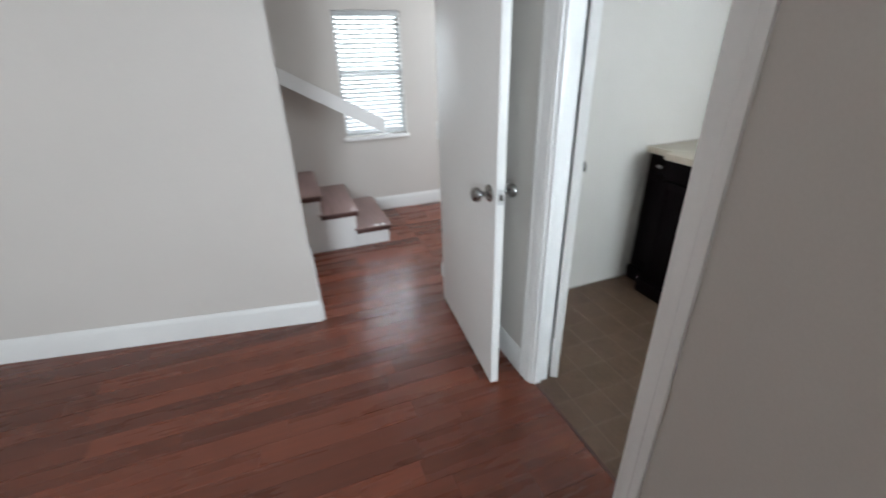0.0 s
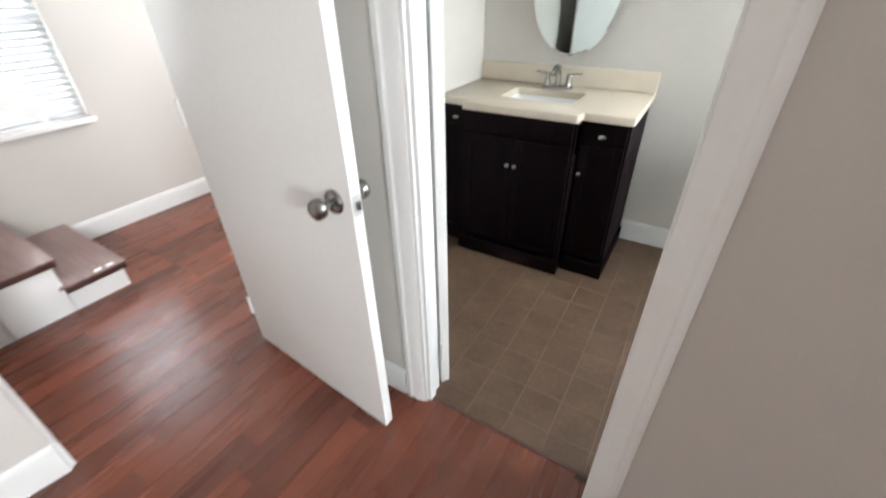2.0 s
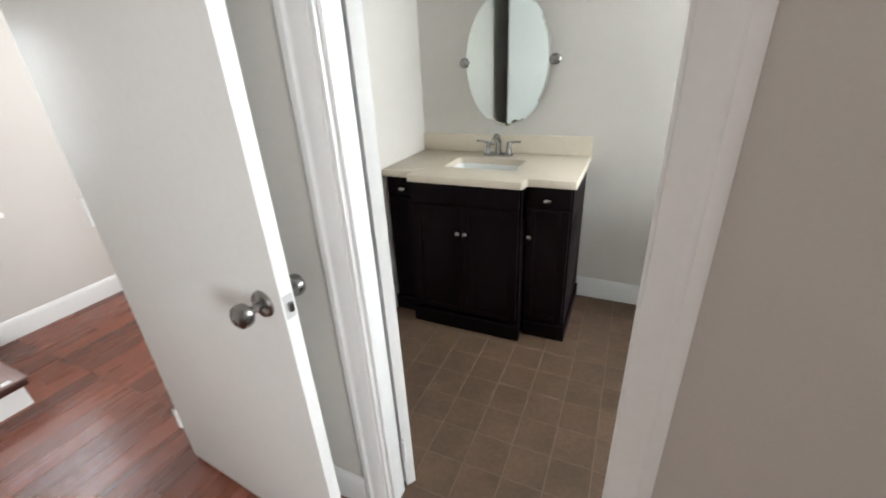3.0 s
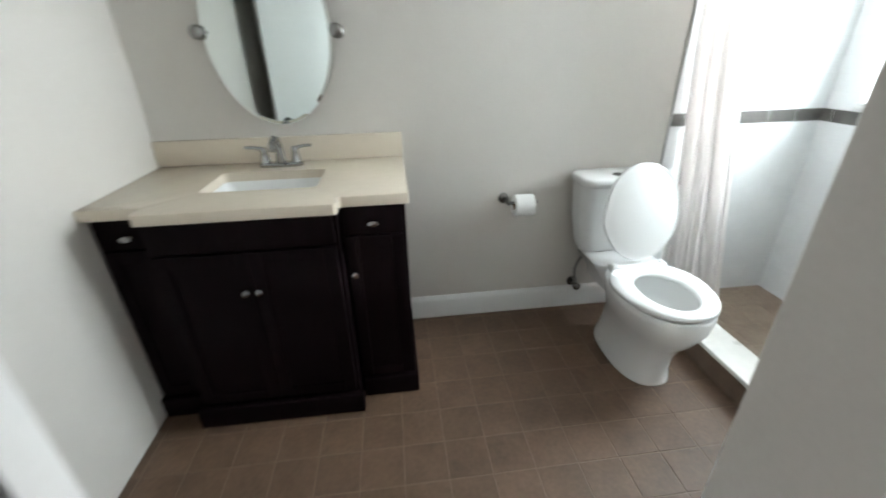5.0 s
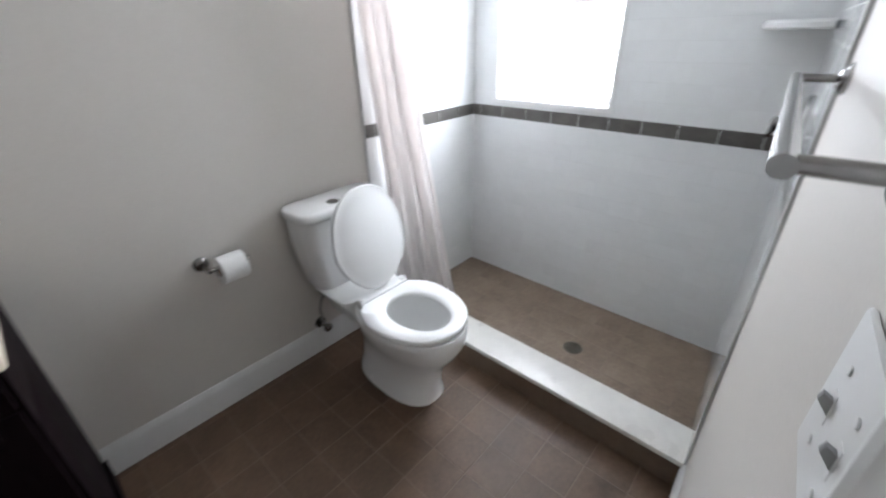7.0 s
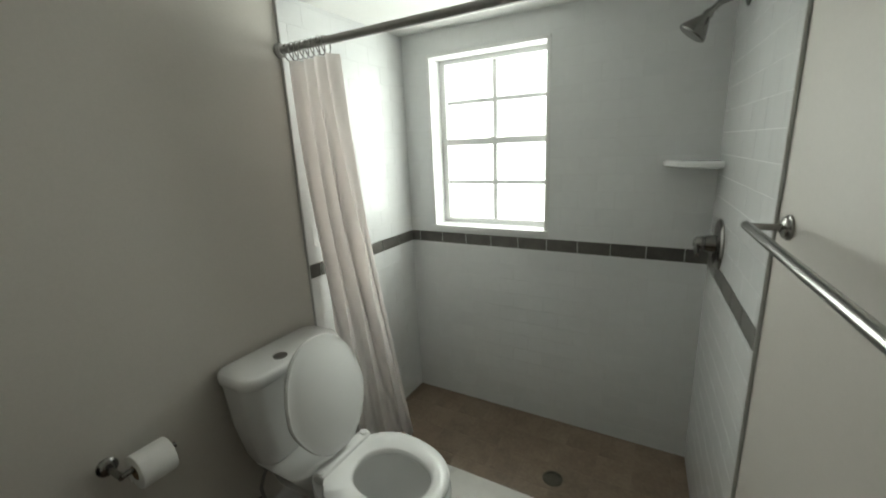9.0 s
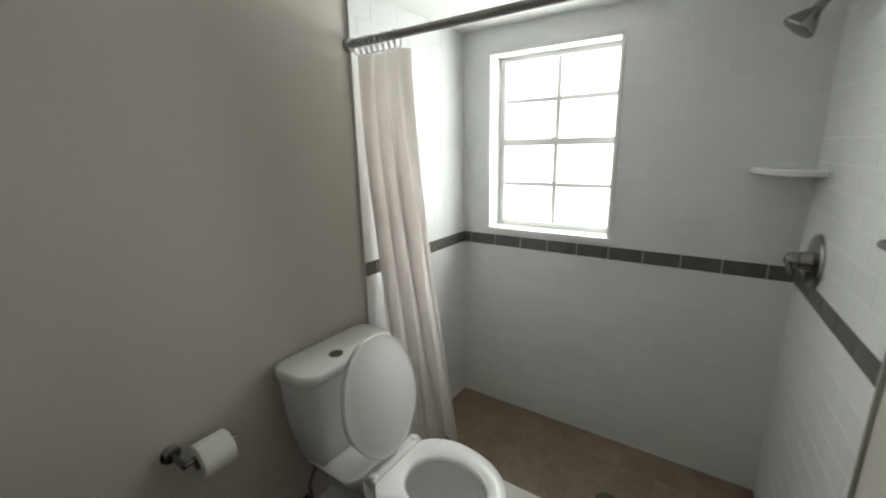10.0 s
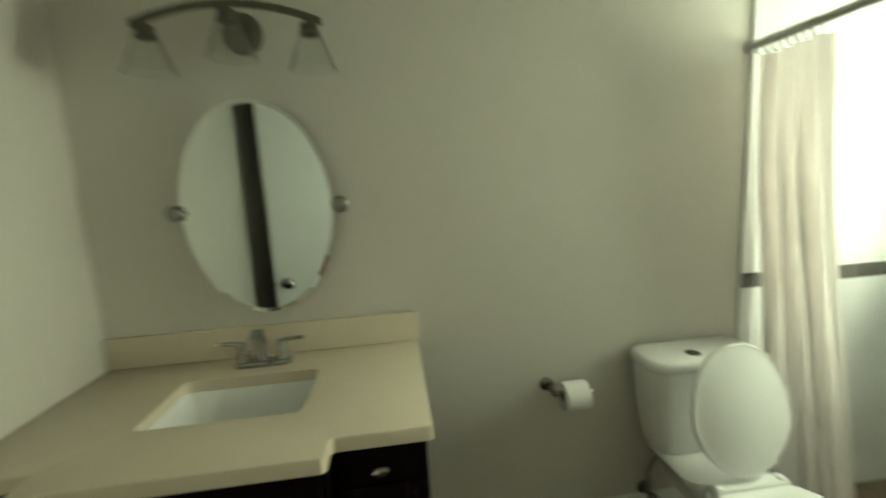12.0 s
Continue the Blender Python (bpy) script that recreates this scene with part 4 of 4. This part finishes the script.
loft([[(0.870, YA - 0.0305, 0.626), (0.954, YA - 0.0305, 0.626), (0.954, YA - 0.0297, 0.626), (0.870, YA - 0.0297, 0.626)],
      [(0.871, YA - 0.0290, 0.575), (0.953, YA - 0.0290, 0.575), (0.953, YA - 0.0282, 0.575), (0.871, YA - 0.0282, 0.575)]], bm=bm)
part("loose_sheet", bm, PAPER, roll, smooth=0)

bar = thing("towel_bar", (1.2, YB, BAR_Z), "brushed metal towel bar on round wall plates", "towel bar")
BY = YB + 0.070
for x in (BAR_X0, BAR_X1):
    ros = part("rosette", turned((x, YB, BAR_Z), (0, 1, 0), [(0, 0.026), (0.005, 0.026), (0.007, 0.0225), (0.011, 0.0215), (0.015, 0.014), (0.016, 0.0)], 28), NICKEL, bar)
    part("post", tube([(x, YB + 0.012, BAR_Z), (x, BY + 0.004, BAR_Z)], 0.0072, 14), NICKEL, ros)
part("rail", tube([(BAR_X0 - 0.012, BY, BAR_Z), (BAR_X1 + 0.012, BY, BAR_Z)], 0.0092, 18), NICKEL, bar)

askew(bar)

SX, SZ = SWITCH
plate_ = thing("switch_plate", (SX, YB, SZ), "white double light switch plate with worn toggles", "light switch")
part("cover_plate", box(SX - 0.058, YB, SZ - 0.058, SX + 0.058, YB + 0.006, SZ + 0.058, 0.004), PLASTIC, plate_)
for dx in (-0.023, 0.023):
    slot = part("toggle_slot", box(SX + dx - 0.005, YB + 0.0055, SZ - 0.012, SX + dx + 0.005, YB + 0.0064, SZ + 0.012), PLASTIC, plate_, smooth=0)
    part("toggle", loft([[(SX + dx - 0.0030, YB + 0.006, SZ - 0.006), (SX + dx + 0.0030, YB + 0.006, SZ - 0.006), (SX + dx + 0.0030, YB + 0.006, SZ + 0.006), (SX + dx - 0.0030, YB + 0.006, SZ + 0.006)],
                         [(SX + dx - 0.0020, YB + 0.0135, SZ + 0.004), (SX + dx + 0.0020, YB + 0.0135, SZ + 0.004), (SX + dx + 0.0020, YB + 0.0120, SZ + 0.010), (SX + dx - 0.0020, YB + 0.0120, SZ + 0.010)]]), TOGGLE, slot)
    for dz in (-0.030, 0.030):
        part("screw", turned((SX + dx, YB + 0.006, SZ + dz), (0, 1, 0), [(0, 0.0034), (0.0012, 0.0036), (0.0014, 0.0)], 10), PLASTIC, plate_)

askew(plate_)

# ---- tiles and planks ----
WHITE_PIECE = piece_mesh("tile", TILE_WHITE, 0.003)
GREY_PIECE = piece_mesh("band_tile", TILE_GREY, 0.005)
FLOOR_PIECE = piece_mesh("tile", TILE_FLOOR, 0.006)
SHOWER_PIECE = piece_mesh("tile", TILE_SHOWER, 0.012)
PLANK_PIECE = piece_mesh("plank", WOOD, 0.004)


def lay(mesh, parent, name, m, u0, v0, u1, v1, depth):
    """One piece over the rectangle u0..u1, v0..v1 of the plane m."""
    ob = new(name, mesh)
    ob.parent = parent
    ob.matrix_basis = m @ Matrix.Translation(((u0 + u1) / 2, (v0 + v1) / 2, 0)) @ Matrix.Diagonal((u1 - u0, v1 - v0, depth, 1))
    return ob


def cut(rect, hole_rect):
    """What is left of a rectangle outside another."""
    a, b, c, d2 = rect
    e, f, g, h = hole_rect
    if c <= e or a >= g or d2 <= f or b >= h:
        return [rect]
    out = []
    if a < e:
        out.append((a, b, e, d2))
    if c > g:
        out.append((g, b, c, d2))
    a2, c2 = max(a, e), min(c, g)
    if b < f:
        out.append((a2, b, c2, f))
    if d2 > h:
        out.append((a2, h, c2, d2))
    return [r for r in out if r[2] - r[0] > 0.006 and r[3] - r[1] > 0.006]


def tiled(parent, m, width, z_low, z_high, holes=(), u_shift=0.0):
    """Running-bond wall tiles with a grey band, in a bed of grout."""
    beds = [(0.0, z_low - 0.002, width, z_high)]
    for hole_rect in holes:
        beds = [q for r in beds for q in cut(r, hole_rect)]
    bed = bmesh.new()
    for a, b, c, e in beds:
        box(a, b, -0.012, c, e, 0.0079, bm=bed)
    bed.transform(m)
    part("grout_bed", bed, GROUT_WHITE, parent, smooth=0)
    tw, th, j = 0.152, 0.0755, 0.0011
    for low, high in ((z_low, 0.938), (0.998, z_high)):
        row, z = 0, low
        while z < high - 0.006:
            top_z = min(z + th, high)
            u = -((row % 2) * tw / 2) - u_shift
            while u < width - 0.006:
                a, c = max(u, 0), min(u + tw, width)
                if c - a > 0.008:
                    rects = [(a, z, c, top_z)]
                    for hole_rect in holes:
                        rects = [q for r in rects for q in cut(r, hole_rect)]
                    for r in rects:
                        lay(WHITE_PIECE, parent, "tile", m, r[0] + j / 2, r[1] + j / 2, r[2] - j / 2, r[3] - j / 2, 0.0085)
                u += tw
            z, row = top_z, row + 1
    u = -0.085
    while u < width - 0.02:
        a, c = max(u, 0), min(u + 0.143, width)
        if c - a > 0.012:
            lay(GREY_PIECE, parent, "band_tile", m, a + 0.0012, 0.9395, c - 0.0012, 0.9965, 0.0095)
        u += 0.143


# planes: u along the wall, v up, pieces standing out of it
plane_back = Matrix(((0, 0, -1, XB), (-1, 0, 0, YA), (0, 1, 0, 0), (0, 0, 0, 1)))
plane_a = Matrix(((1, 0, 0, XE + 0.004), (0, 0, -1, YA), (0, 1, 0, 0), (0, 0, 0, 1)))
plane_b = Matrix(((-1, 0, 0, XB), (0, 0, 1, YB), (0, 1, 0, 0), (0, 0, 0, 1)))
tiled(wall_back, plane_back, YA - YB, 0.018, ZS, holes=[(YA - 1.404, 1.014, YA - 0.777, 1.891)])
tiled(wall_vanity, plane_a, XB - XE - 0.004, 0.018, ZS, u_shift=0.04)
tiled(wall_bar, Matrix.Translation((0, -0.001, 0)) @ plane_b, XB - XE - 0.006, 0.018, ZS, u_shift=0.02)

flat = Matrix.Identity(4)
P = 0.1478


def paved(parent, x0, y0, x1, y1, z, depth, mesh=FLOOR_PIECE):
    m = Matrix.Translation((0, 0, z))
    i = math.floor((x0 - 0.0) / P)
    while i * P < x1:
        k = math.floor((y0 - 0.036) / P)
        while 0.036 + k * P < y1:
            a, b, c, d2 = max(x0, i * P), max(y0, 0.036 + k * P), min(x1, (i + 1) * P), min(y1, 0.036 + (k + 1) * P)
            if c - a > 0.012 and d2 - b > 0.012:
                lay(mesh, parent, "tile", m, a + 0.0018, b + 0.0018, c - 0.0018, d2 - 0.0018, depth)
            k += 1
        i += 1


paved(floor_bath, XL, SEAM + 0.003, XE, YA, -0.0035, 0.0035)
paved(floor_shower, XE + 0.149, YB, XB, YA, 0.0165, 0.0035, SHOWER_PIECE)
face = Matrix(((0, 0, -1, XE + 0.006), (-1, 0, 0, YA), (0, 1, 0, 0), (0, 0, 0, 1)))
u = 0.0
while u < YA - YB:
    lay(FLOOR_PIECE, curb, "tile", face, u + 0.002, 0.002, min(u + P, YA - YB) - 0.002, 0.0965, 0.005)
    u += P

rng = random.Random(7)


def planked(parent, x0, y0, x1, y1, width=0.098):
    m = Matrix.Translation((0, 0, -0.0015))
    x = x0
    while x < x1 - 0.004:
        y = y0 - rng.uniform(0, 0.9)
        while y < y1:
            long = rng.choice((0.62, 0.85, 1.05, 1.25))
            a, c = max(y, y0), min(y + long, y1)
            if c - a > 0.02:
                lay(PLANK_PIECE, parent, "plank", m, x + 0.0004, a + 0.0004, min(x + width, x1) - 0.0004, c - 0.0004, 0.0015)
            y += long
        x += width


planked(floor_wood, -2.6, -3.3, -1.0, SEAM - 0.0045)
planked(floor_wood, -1.0, -3.3, 3.3, SEAM - 0.012)
planked(floor_hall, -2.6, SEAM - 0.004, -0.98, 1.75)
